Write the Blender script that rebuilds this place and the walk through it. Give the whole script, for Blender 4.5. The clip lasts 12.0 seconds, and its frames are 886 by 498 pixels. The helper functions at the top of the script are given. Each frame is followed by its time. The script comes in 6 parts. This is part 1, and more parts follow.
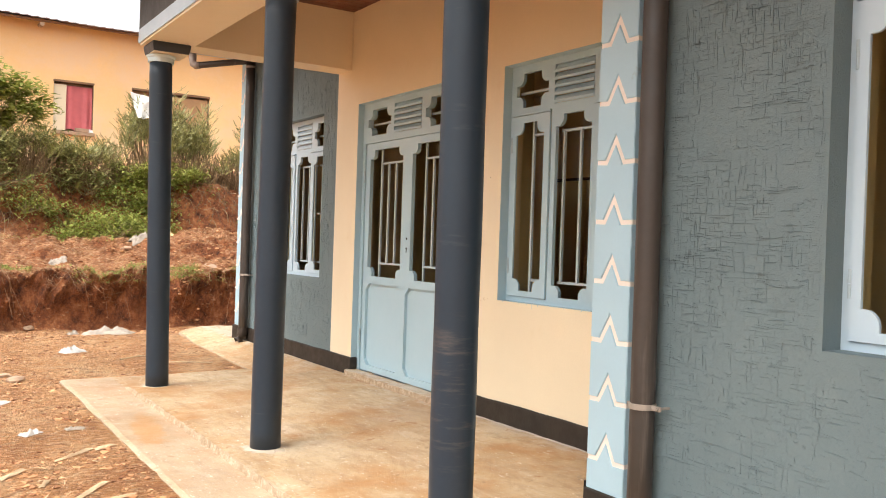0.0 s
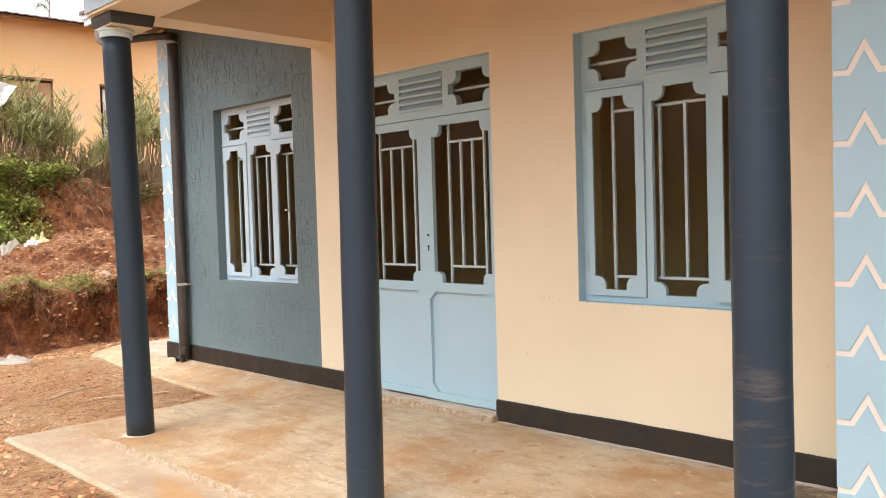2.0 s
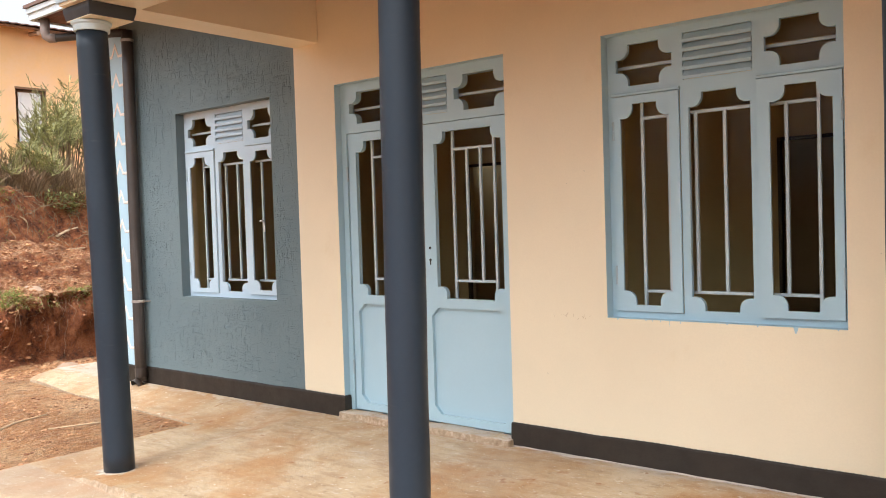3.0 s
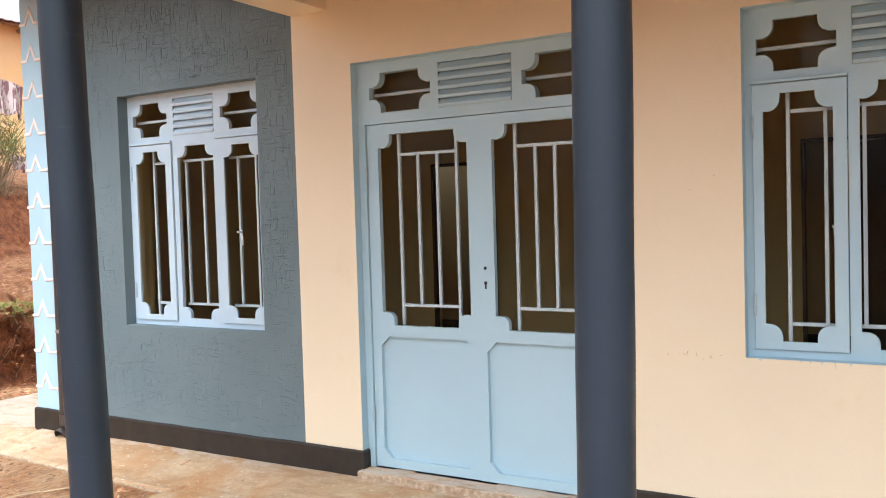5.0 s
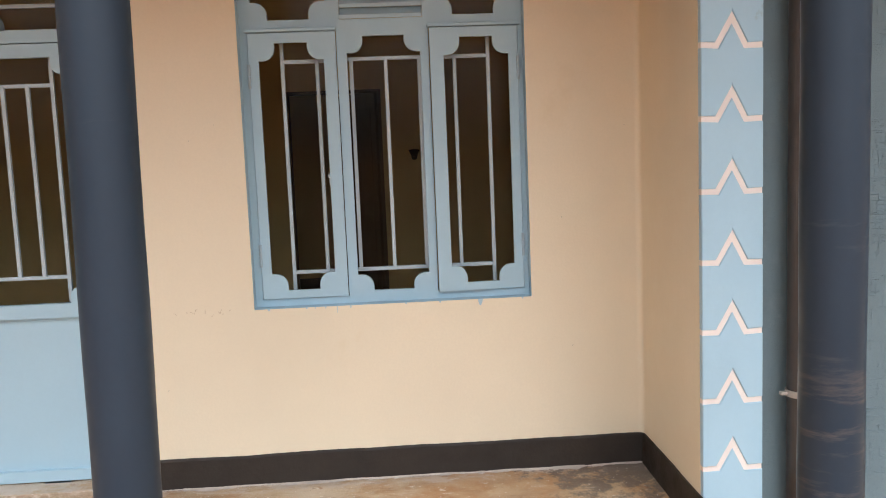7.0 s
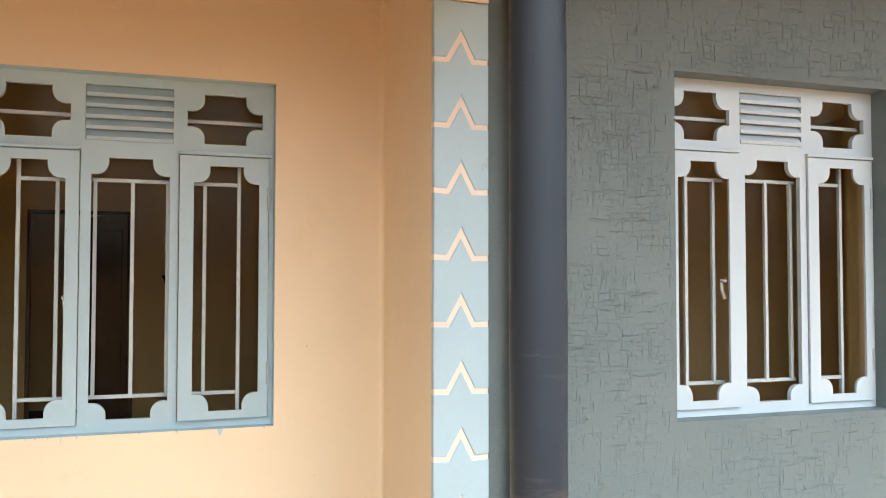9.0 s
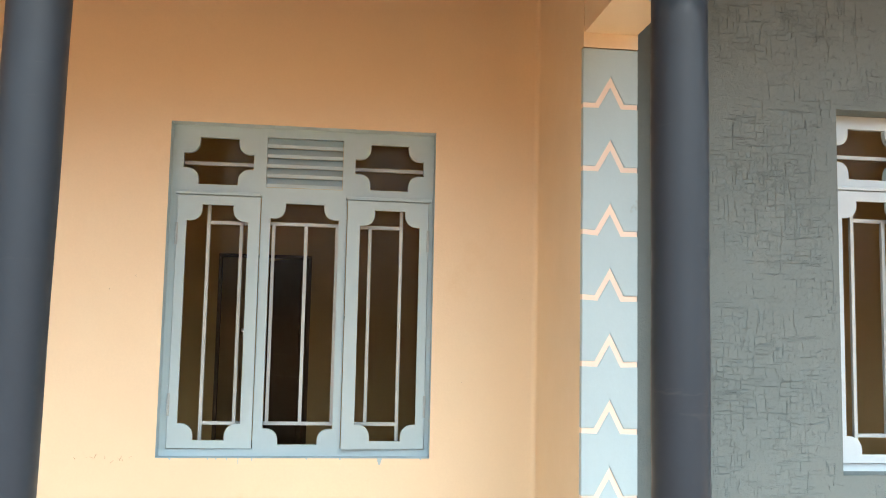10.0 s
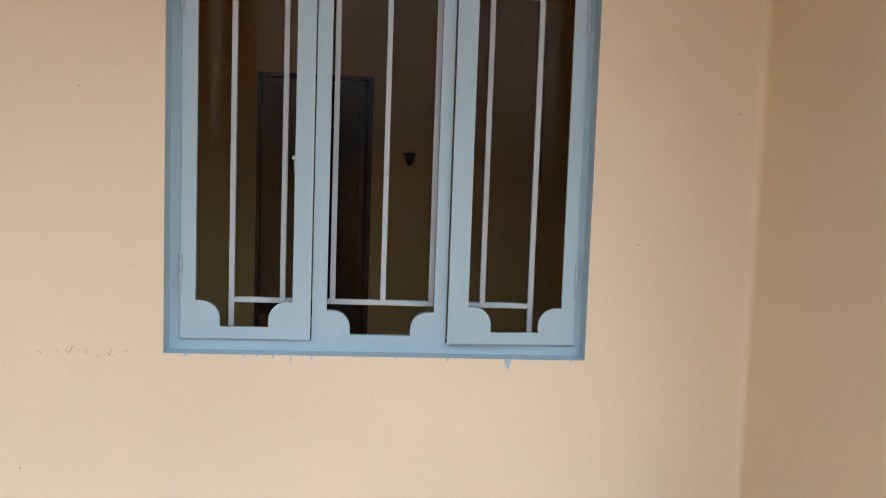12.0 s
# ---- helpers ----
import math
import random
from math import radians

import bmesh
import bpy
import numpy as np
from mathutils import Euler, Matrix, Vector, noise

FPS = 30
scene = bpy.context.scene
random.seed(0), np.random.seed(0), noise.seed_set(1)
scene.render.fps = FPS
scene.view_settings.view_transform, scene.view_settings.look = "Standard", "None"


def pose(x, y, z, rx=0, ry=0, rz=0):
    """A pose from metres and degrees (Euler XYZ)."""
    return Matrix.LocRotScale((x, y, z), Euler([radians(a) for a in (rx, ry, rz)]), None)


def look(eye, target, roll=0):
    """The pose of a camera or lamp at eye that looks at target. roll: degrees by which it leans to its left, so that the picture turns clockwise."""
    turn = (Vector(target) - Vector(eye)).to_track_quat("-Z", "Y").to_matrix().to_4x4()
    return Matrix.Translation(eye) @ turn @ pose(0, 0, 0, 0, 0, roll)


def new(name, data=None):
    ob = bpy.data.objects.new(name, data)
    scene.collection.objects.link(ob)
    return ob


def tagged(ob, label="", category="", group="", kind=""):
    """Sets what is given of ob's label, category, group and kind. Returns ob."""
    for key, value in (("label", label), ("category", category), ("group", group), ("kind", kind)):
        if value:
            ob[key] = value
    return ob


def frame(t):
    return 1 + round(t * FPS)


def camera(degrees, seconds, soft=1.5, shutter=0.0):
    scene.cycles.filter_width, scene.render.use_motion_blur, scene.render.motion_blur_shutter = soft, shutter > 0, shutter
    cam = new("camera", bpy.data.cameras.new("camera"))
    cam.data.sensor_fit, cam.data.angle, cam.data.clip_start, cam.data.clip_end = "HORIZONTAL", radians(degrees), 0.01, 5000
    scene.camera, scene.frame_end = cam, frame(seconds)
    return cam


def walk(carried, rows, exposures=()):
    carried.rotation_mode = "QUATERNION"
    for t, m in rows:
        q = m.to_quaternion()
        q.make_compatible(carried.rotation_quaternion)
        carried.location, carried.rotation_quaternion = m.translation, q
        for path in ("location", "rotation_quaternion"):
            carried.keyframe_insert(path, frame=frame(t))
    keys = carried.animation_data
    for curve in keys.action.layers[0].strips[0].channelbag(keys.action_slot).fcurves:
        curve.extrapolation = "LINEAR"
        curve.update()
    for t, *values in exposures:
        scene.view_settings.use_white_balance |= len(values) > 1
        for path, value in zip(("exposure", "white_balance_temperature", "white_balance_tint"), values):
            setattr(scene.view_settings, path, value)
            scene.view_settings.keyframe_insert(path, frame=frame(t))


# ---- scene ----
cam = camera(54.7, 12.0, 1.0)
PATH = [
    (0, (-0.098, -0.069, 1.569), (0.982, 1.614, 1.553), 1.9),
    (0.5, (-0.274, 0.304, 1.655), (0.808, 1.986, 1.645), 1.7),
    (1, (-0.56, 0.748, 1.645), (0.703, 2.298, 1.695), -1.7),
    (1.5, (-0.727, 1.237, 1.649), (0.608, 2.725, 1.608), -2.1),
    (2, (-0.809, 1.619, 1.731), (0.589, 3.047, 1.653), -1.7),
    (2.5, (-0.957, 1.984, 1.791), (0.551, 3.296, 1.734), -1.9),
    (3, (-0.987, 2.355, 1.768), (0.552, 3.631, 1.705), -1.8),
    (3.2, (-0.93, 2.535, 1.774), (0.611, 3.807, 1.716), -1.9),
    (5, (-0.711, 4.024, 1.889), (1.013, 5.034, 1.813), -1.7),
    (5.5, (-0.636, 4.221, 1.896), (1.184, 5.043, 1.787), -1.3),
    (6, (-0.556, 4.19, 1.892), (1.391, 4.619, 1.738), -2.2),
    (6.5, (-0.544, 4.179, 1.883), (1.441, 4.326, 1.684), -2.4),
    (7, (-0.545, 4.156, 1.887), (1.44, 4.049, 1.66), -2.3),
    (7.5, (-0.567, 4.139, 1.9), (1.397, 3.835, 1.674), -2.4),
    (7.7, (-0.578, 4.087, 1.886), (1.382, 3.753, 1.673), -2.2),
    (9.3, (-0.708, 4.051, 1.874), (1.182, 3.407, 1.991), 0.6),
    (9.5, (-0.743, 4.024, 1.875), (1.184, 3.538, 2.097), 0.3),
    (10, (-0.82, 4.002, 1.832), (1.157, 3.759, 2.012), 1.2),
    (10.5, (-0.68, 4.07, 1.781), (1.312, 3.896, 1.835), 2.4),
    (11, (-0.228, 4.191, 1.795), (1.765, 4.019, 1.812), 2.3),
    (11.5, (0.29, 4.179, 1.739), (2.278, 3.984, 1.657), 1.4),
    (12, (0.844, 4.2, 1.748), (2.831, 4.042, 1.579), 2.0),
]

# ---------------------------------------------------------------- light
EXPOSURES = [(0.0, 0.10, 6550, 9), (0.5, 0.02, 6450, 9), (1.0, -0.10, 6350, 9), (1.5, -0.06, 6250, 9), (2.0, -0.02, 6150, 9), (3.0, -0.02, 6000, 9), (5.0, 0.07, 5750, 9),
             (6.0, 0.02, 5700, 9), (7.0, -0.11, 5750, 9), (7.7, -0.06, 5750, 9), (9.4, 0.44, 6300, 6), (10.0, 0.45, 6200, 5), (10.5, 0.12, 6250, 4), (11.0, 0.05, 6150, 5), (11.5, -0.10, 6050, 7), (12.0, -0.18, 5650, 8)]
walk(cam, [(t, look(eye, target, roll)) for t, eye, target, roll in PATH], EXPOSURES)

SUN_ELEVATION, SUN_HEADING = 62.0, 196.0   # degrees; the heading is where the light comes from, from +x towards +y
world = bpy.data.worlds.new("overcast_sky")
scene.world = world
world.use_nodes = True
wn = world.node_tree.nodes
wl = world.node_tree.links
sky = wn.new("ShaderNodeTexSky")
sky.sky_type = "NISHITA"
sky.sun_disc = False
sky.sun_elevation = radians(SUN_ELEVATION)
sky.sun_rotation = radians(90.0 - SUN_HEADING)
sky.air_density, sky.dust_density, sky.ozone_density = 1.0, 6.0, 0.6
wash = wn.new("ShaderNodeHueSaturation")
wash.inputs["Saturation"].default_value = 0.08
wash.inputs["Value"].default_value = 2.35
wl.new(sky.outputs["Color"], wash.inputs["Color"])
wl.new(wash.outputs["Color"], wn["Background"].inputs["Color"])
wn["Background"].inputs["Strength"].default_value = 0.15
sun_data = bpy.data.lights.new("sun", "SUN")
sun_data.energy, sun_data.angle, sun_data.color = 0.52, radians(70), (1.0, 0.95, 0.88)
sun = new("sun", sun_data)
az, el = radians(SUN_HEADING), radians(SUN_ELEVATION)
sun.matrix_world = look((10 * math.cos(az) * math.cos(el), 10 * math.sin(az) * math.cos(el), 10 * math.sin(el)), (0, 0, 0))


# ---------------------------------------------------------------- materials
def shader(name):
    m = bpy.data.materials.new(name)
    m.use_nodes = True
    nt = m.node_tree
    return m, nt.nodes, nt.links, nt.nodes["Principled BSDF"]


def ramp(nodes, links, source, stops):
    r = nodes.new("ShaderNodeValToRGB")
    while len(r.color_ramp.elements) < len(stops):
        r.color_ramp.elements.new(0.5)
    for e, (p, c) in zip(r.color_ramp.elements, stops):
        e.position, e.color = p, (*c, 1) if len(c) == 3 else c
    links.new(source, r.inputs[0])
    return r.outputs[0]


def noise_tex(nodes, links, scale, detail=4, rough=0.55, stretch=None, where="Position"):
    geo = nodes.new("ShaderNodeNewGeometry")
    src = geo.outputs[where]
    if stretch:
        mp = nodes.new("ShaderNodeMapping")
        mp.inputs["Scale"].default_value = stretch
        links.new(src, mp.inputs["Vector"])
        src = mp.outputs[0]
    n = nodes.new("ShaderNodeTexNoise")
    n.inputs["Scale"].default_value, n.inputs["Detail"].default_value, n.inputs["Roughness"].default_value = scale, detail, rough
    links.new(src, n.inputs["Vector"])
    return n.outputs["Fac"]


def blend(nodes, links, fac, a, b, kind="MIX"):
    mx = nodes.new("ShaderNodeMix")
    mx.data_type, mx.blend_type = "RGBA", kind
    for sock, v in ((mx.inputs[0], fac), (mx.inputs[6], a), (mx.inputs[7], b)):
        if isinstance(v, (int, float)):
            sock.default_value = v
        elif isinstance(v, tuple):
            sock.default_value = (*v, 1)
        else:
            links.new(v, sock)
    return mx.outputs[2]


def bump(nodes, links, bsdf, height, strength, distance=0.01, before=None):
    b = nodes.new("ShaderNodeBump")
    b.inputs["Strength"].default_value, b.inputs["Distance"].default_value = strength, distance
    links.new(height, b.inputs["Height"])
    if before is not None:
        links.new(before, b.inputs["Normal"])
    links.new(b.outputs[0], bsdf.inputs["Normal"])
    return b.outputs[0]


def paint(name, colour, rough=0.5, var=0.08, large=1.3, fine=60, relief=0.15, stain=None, stain_at=(0.62, 0.75), stain_scale=3.0, metal=0.0, streak=None):
    """Painted or plain surface with a slow drift of tone, a fine grain, and stains where asked."""
    m, n, l, p = shader(name)
    lo = tuple(c * (1 - var) for c in colour)
    hi = tuple(min(1, c * (1 + var)) for c in colour)
    c = ramp(n, l, noise_tex(n, l, large, 5), [(0.3, lo), (0.7, hi)])
    g = noise_tex(n, l, fine, 6, 0.6)
    c = blend(n, l, ramp(n, l, g, [(0.35, (0.0,) * 3), (0.75, (0.35,) * 3)]), c, tuple(x * (1 - 1.6 * var) for x in colour))
    if stain:
        f = ramp(n, l, noise_tex(n, l, stain_scale, 7, 0.65, streak), [(stain_at[0], (0,) * 3), (stain_at[1], (0.85,) * 3)])
        c = blend(n, l, f, c, stain)
    l.new(c, p.inputs["Base Color"])
    l.new(ramp(n, l, noise_tex(n, l, 9, 4), [(0.3, (max(0.05, rough - 0.1),) * 3), (0.7, (min(1, rough + 0.1),) * 3)]), p.inputs["Roughness"])
    p.inputs["Metallic"].default_value = metal
    if relief:
        bump(n, l, p, g, relief, 0.004)
    return m


CREAM = paint("cream_wall_paint", (0.797, 0.674, 0.482), 0.55, 0.05, 0.9, 90, 0.18, (0.72, 0.57, 0.35), (0.62, 0.82), 1.7)
CREAM_TRIM = paint("cream_groove_paint", (0.86, 0.74, 0.65), 0.6, 0.05, 3, 90, 0.2)
INTERIOR = paint("interior_ochre_paint", (0.63, 0.52, 0.30), 0.7, 0.08, 0.8, 70, 0.15)
BLACK_BASE = paint("black_plinth_paint", (0.023, 0.015, 0.009), 0.62, 0.25, 2, 50, 0.5, (0.075, 0.047, 0.025), (0.66, 0.82), 5)
PALE_BLUE = paint("pale_blue_gloss_paint", (0.41, 0.56, 0.63), 0.38, 0.035, 1.5, 60, 0.06)
PILASTER_BLUE = paint("pilaster_blue_paint", (0.42, 0.58, 0.66), 0.5, 0.04, 2.0, 60, 0.2, (0.30, 0.36, 0.36), (0.67, 0.76), 6.0)
PALE_WHITE = paint("bluish_white_window_paint", (0.50, 0.61, 0.685), 0.4, 0.03, 1.5, 60, 0.06)
GRILLE = paint("grille_grey_paint", (0.47, 0.54, 0.57), 0.45, 0.05, 4, 80, 0.05)
COLUMN = paint("slate_blue_column_paint", (0.024, 0.035, 0.049), 0.40, 0.10, 1.2, 40, 0.0, (0.075, 0.077, 0.082), (0.64, 0.84), 2.2, streak=(1.2, 1.2, 9))
def dusty(m, low, high, colour):
    """Adds faint level dust scuffs between two heights to a paint."""
    n, l = m.node_tree.nodes, m.node_tree.links
    p = n["Principled BSDF"]
    was = p.inputs["Base Color"].links[0].from_socket
    geo = n.new("ShaderNodeNewGeometry")
    z = n.new("ShaderNodeSeparateXYZ")
    l.new(geo.outputs["Position"], z.inputs[0])
    mid, half = (low + high) / 2, (high - low) / 2
    off = n.new("ShaderNodeMath")
    off.operation, off.inputs[1].default_value = "SUBTRACT", mid
    l.new(z.outputs["Z"], off.inputs[0])
    away = n.new("ShaderNodeMath")
    away.operation = "ABSOLUTE"
    l.new(off.outputs[0], away.inputs[0])
    near = ramp(n, l, away.outputs[0], [(half * 0.4, (1,) * 3), (half, (0,) * 3)])
    scuff = ramp(n, l, noise_tex(n, l, 3.0, 8, 0.7, (1.1, 1.1, 8)), [(0.52, (0,) * 3), (0.72, (0.6,) * 3)])
    l.new(blend(n, l, blend(n, l, 1.0, near, scuff, "MULTIPLY"), was, colour), p.inputs["Base Color"])


COLUMN.node_tree.nodes["Principled BSDF"].inputs["Specular IOR Level"].default_value = 0.32
COLUMN_SCUFFED = COLUMN.copy()
COLUMN_SCUFFED.name = "scuffed_column_paint"
dusty(COLUMN_SCUFFED, 0.55, 1.35, (0.17, 0.125, 0.095))
CAPITAL = paint("dark_slate_capital_paint", (0.035, 0.040, 0.048), 0.45, 0.15, 3, 40, 0.3)
RING = paint("column_ring_paint", (0.55, 0.64, 0.65), 0.5, 0.05, 3, 50, 0.2)
DARK_GREY = paint("dark_grey_gable_paint", (0.075, 0.073, 0.07), 0.7, 0.15, 2, 40, 0.6)
FASCIA = paint("white_fascia_paint", (0.62, 0.66, 0.66), 0.5, 0.05, 3, 40, 0.15)
PIPE = paint("brown_grey_pipe", (0.055, 0.043, 0.036), 0.42, 0.18, 3, 30, 0.12, (0.17, 0.14, 0.12), (0.60, 0.76), 9.0, streak=(1, 1, 0.06))
CLAMP = paint("dull_zinc", (0.42, 0.36, 0.31), 0.5, 0.15, 8, 60, 0.2, metal=0.4)
STEEL = paint("hinge_steel", (0.40, 0.48, 0.52), 0.4, 0.1, 8, 60, 0.1)
LOCK = paint("lock_black", (0.01, 0.01, 0.01), 0.5, 0.1)
HANDLE = paint("white_latch", (0.75, 0.75, 0.72), 0.35, 0.05)
DARK_WOOD = paint("dark_brown_door", (0.062, 0.042, 0.026), 0.45, 0.2, 2, 30, 0.2, streak=(1, 1, 0.1))
SOOT = paint("soot_mark", (0.012, 0.010, 0.008), 0.9, 0.2)
PLANK = paint("red_brown_ceiling_board", (0.16, 0.055, 0.03), 0.5, 0.2, 3, 40, 0.3)
ORANGE = paint("orange_house_plaster", (0.94, 0.60, 0.29), 0.8, 0.07, 0.5, 25, 0.6, (0.90, 0.61, 0.37), (0.46, 0.62), 0.9)
BROWN_WOOD = paint("brown_window_wood", (0.27, 0.14, 0.07), 0.6, 0.2, 3, 40, 0.3)
PIPE_PALE = paint("dusty_pipe_elbow", (0.30, 0.235, 0.20), 0.55, 0.12, 6, 40, 0.2)
BARE_BOARD = paint("bare_window_board", (0.48, 0.27, 0.13), 0.7, 0.2, 3, 40, 0.3)
RUST = paint("rusted_roof_sheet", (0.20, 0.12, 0.09), 0.6, 0.25, 1.5, 30, 0.3)
CURTAIN = paint("red_curtain_cloth", (0.60, 0.15, 0.16), 0.85, 0.12, 3, 80, 0.3)
CLOTH = paint("white_cloth", (0.80, 0.79, 0.76), 0.85, 0.06, 3, 60, 0.3)
LITTER = paint("pale_plastic_litter", (0.37, 0.30, 0.235), 0.6, 0.3, 9, 30, 0.6)
SCRAP = paint("dusty_white_scrap", (0.52, 0.48, 0.44), 0.8, 0.2, 9, 40, 0.4)
STICK = paint("dry_root", (0.46, 0.27, 0.15), 0.8, 0.25, 6, 60, 0.4)
STRIPED = paint("striped_cloth", (0.62, 0.50, 0.46), 0.85, 0.1, 5, 60, 0.3, (0.16, 0.05, 0.06), (0.50, 0.54), 6.0, streak=(3, 3, 0.4))
SACK = paint("faded_yellow_sack", (0.58, 0.47, 0.22), 0.8, 0.15, 6, 30, 0.3)
STICKS_PALE = paint("pale_bark", (0.58, 0.40, 0.24), 0.8, 0.25, 6, 60, 0.4)
STONE = paint("pale_stone", (0.44, 0.29, 0.19), 0.9, 0.2, 5, 30, 0.6)


def textured_grey():
    """Grey plaster with short crossing trowel ridges."""
    m, n, l, p = shader("textured_grey_plaster")
    c = ramp(n, l, noise_tex(n, l, 1.1, 5), [(0.3, (0.132, 0.177, 0.190)), (0.7, (0.163, 0.210, 0.220))])
    worn = ramp(n, l, noise_tex(n, l, 5, 7, 0.7), [(0.58, (0,) * 3), (0.75, (0.5,) * 3)])
    c = blend(n, l, worn, c, (0.20, 0.245, 0.25))
    l.new(c, p.inputs["Base Color"])
    p.inputs["Roughness"].default_value = 0.62
    up = noise_tex(n, l, 1, 3, 0.6, (60, 60, 6.5))
    across = noise_tex(n, l, 1, 3, 0.6, (6.5, 6.5, 70))
    a = ramp(n, l, up, [(0.585, (0,) * 3), (0.62, (1,) * 3), (0.66, (0.2,) * 3)])
    b = ramp(n, l, across, [(0.575, (0,) * 3), (0.61, (1,) * 3), (0.66, (0.2,) * 3)])
    both = blend(n, l, 1.0, a, b, "LIGHTEN")
    where = ramp(n, l, noise_tex(n, l, 3.2, 3), [(0.42, (0,) * 3), (0.62, (1,) * 3)])
    both = blend(n, l, where, (0.0, 0.0, 0.0), both)
    first = bump(n, l, p, both, 0.32, 0.004)
    bump(n, l, p, noise_tex(n, l, 75, 8, 0.72), 0.75, 0.006, first)
    return m


def concrete():
    """Screeded porch floor, tinted by red mud and speckled with paint."""
    m, n, l, p = shader("mud_stained_concrete")
    c = ramp(n, l, noise_tex(n, l, 1.0, 8, 0.65), [(0.30, (0.38, 0.22, 0.11)), (0.44, (0.49, 0.33, 0.185)), (0.56, (0.57, 0.42, 0.255)), (0.70, (0.66, 0.54, 0.39))])
    mott = ramp(n, l, noise_tex(n, l, 6, 8, 0.75, (2.2, 0.7, 1)), [(0.38, (0.7,) * 3), (0.54, (0,) * 3)])
    c = blend(n, l, mott, c, (0.36, 0.215, 0.11))
    pale = ramp(n, l, noise_tex(n, l, 4.5, 8, 0.75, (1.8, 0.8, 1)), [(0.54, (0,) * 3), (0.68, (0.6,) * 3)])
    c = blend(n, l, pale, c, (0.63, 0.525, 0.39))
    rust = ramp(n, l, noise_tex(n, l, 1.5, 6, 0.7, (1, 1.3, 1)), [(0.47, (0,) * 3), (0.65, (0.76,) * 3)])
    c = blend(n, l, rust, c, (0.43, 0.20, 0.06))
    spots = ramp(n, l, noise_tex(n, l, 8, 3, 0.6), [(0.655, (0,) * 3), (0.72, (0.8,) * 3)])
    c = blend(n, l, spots, c, (0.34, 0.135, 0.035))
    geo = n.new("ShaderNodeNewGeometry")
    place = n.new("ShaderNodeSeparateXYZ")
    l.new(geo.outputs["Position"], place.inputs[0])
    later = n.new("ShaderNodeMath")
    later.operation = "LESS_THAN"
    later.inputs[1].default_value = 1.63
    l.new(place.outputs["X"], later.inputs[0])
    part_pour = n.new("ShaderNodeMath")
    part_pour.operation = "MULTIPLY"
    part_pour.inputs[1].default_value = 0.35
    l.new(later.outputs[0], part_pour.inputs[0])
    c = blend(n, l, part_pour.outputs[0], c, (0.44, 0.355, 0.275))
    speck = ramp(n, l, noise_tex(n, l, 22, 5, 0.7, (1.8, 0.7, 1)), [(0.625, (0,) * 3), (0.68, (0.9,) * 3)])
    c = blend(n, l, speck, c, (0.80, 0.73, 0.62))
    reach = n.new("ShaderNodeMapRange")
    reach.inputs["From Min"].default_value, reach.inputs["From Max"].default_value = 3.28, 3.52
    reach.inputs["To Min"].default_value, reach.inputs["To Max"].default_value = -0.12, 0.16
    l.new(place.outputs["X"], reach.inputs["Value"])
    add = n.new("ShaderNodeMath")
    l.new(reach.outputs[0], add.inputs[0])
    l.new(noise_tex(n, l, 7, 8, 0.72, (1.6, 0.8, 1)), add.inputs[1])
    c = blend(n, l, ramp(n, l, add.outputs[0], [(0.56, (0,) * 3), (0.68, (0.75,) * 3)]), c, (0.60, 0.50, 0.40))
    dark = ramp(n, l, noise_tex(n, l, 17, 5, 0.65), [(0.29, (0.75,) * 3), (0.35, (0,) * 3)])
    c = blend(n, l, dark, c, (0.20, 0.11, 0.05))
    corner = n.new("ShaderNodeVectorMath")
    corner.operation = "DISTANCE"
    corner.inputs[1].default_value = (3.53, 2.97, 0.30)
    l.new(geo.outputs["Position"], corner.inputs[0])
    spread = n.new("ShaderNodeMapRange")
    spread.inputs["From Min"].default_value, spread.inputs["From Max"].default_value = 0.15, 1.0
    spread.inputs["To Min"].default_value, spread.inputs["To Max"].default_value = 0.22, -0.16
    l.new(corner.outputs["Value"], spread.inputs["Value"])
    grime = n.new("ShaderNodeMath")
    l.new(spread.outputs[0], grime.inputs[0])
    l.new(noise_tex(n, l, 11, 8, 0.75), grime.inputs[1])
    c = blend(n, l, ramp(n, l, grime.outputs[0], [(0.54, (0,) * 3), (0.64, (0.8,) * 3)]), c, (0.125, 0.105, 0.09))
    c = blend(n, l, ramp(n, l, noise_tex(n, l, 60, 3, 0.6), [(0.66, (0,) * 3), (0.70, (0.8,) * 3)]), c, (0.72, 0.66, 0.58))
    rise = n.new("ShaderNodeSeparateXYZ")
    l.new(geo.outputs["Normal"], rise.inputs[0])
    # mud trodden over the apron's edge
    patch = n.new("ShaderNodeMapping")
    patch.vector_type = "TEXTURE"
    patch.inputs["Location"].default_value = (1.41, 5.97, 0.22)
    patch.inputs["Rotation"].default_value = (0, 0, -0.12)
    patch.inputs["Scale"].default_value = (0.13, 0.55, 1.0)
    l.new(geo.outputs["Position"], patch.inputs["Vector"])
    far = n.new("ShaderNodeVectorMath")
    far.operation = "LENGTH"
    l.new(patch.outputs[0], far.inputs[0])
    ragged = n.new("ShaderNodeMath")
    ragged.operation = "MULTIPLY_ADD"
    ragged.inputs[1].default_value = 1.5
    l.new(noise_tex(n, l, 7, 6, 0.65), ragged.inputs[0])
    l.new(far.outputs["Value"], ragged.inputs[2])
    shrink = n.new("ShaderNodeMath")
    shrink.operation = "MULTIPLY"
    shrink.inputs[1].default_value = 0.5
    l.new(ragged.outputs[0], shrink.inputs[0])
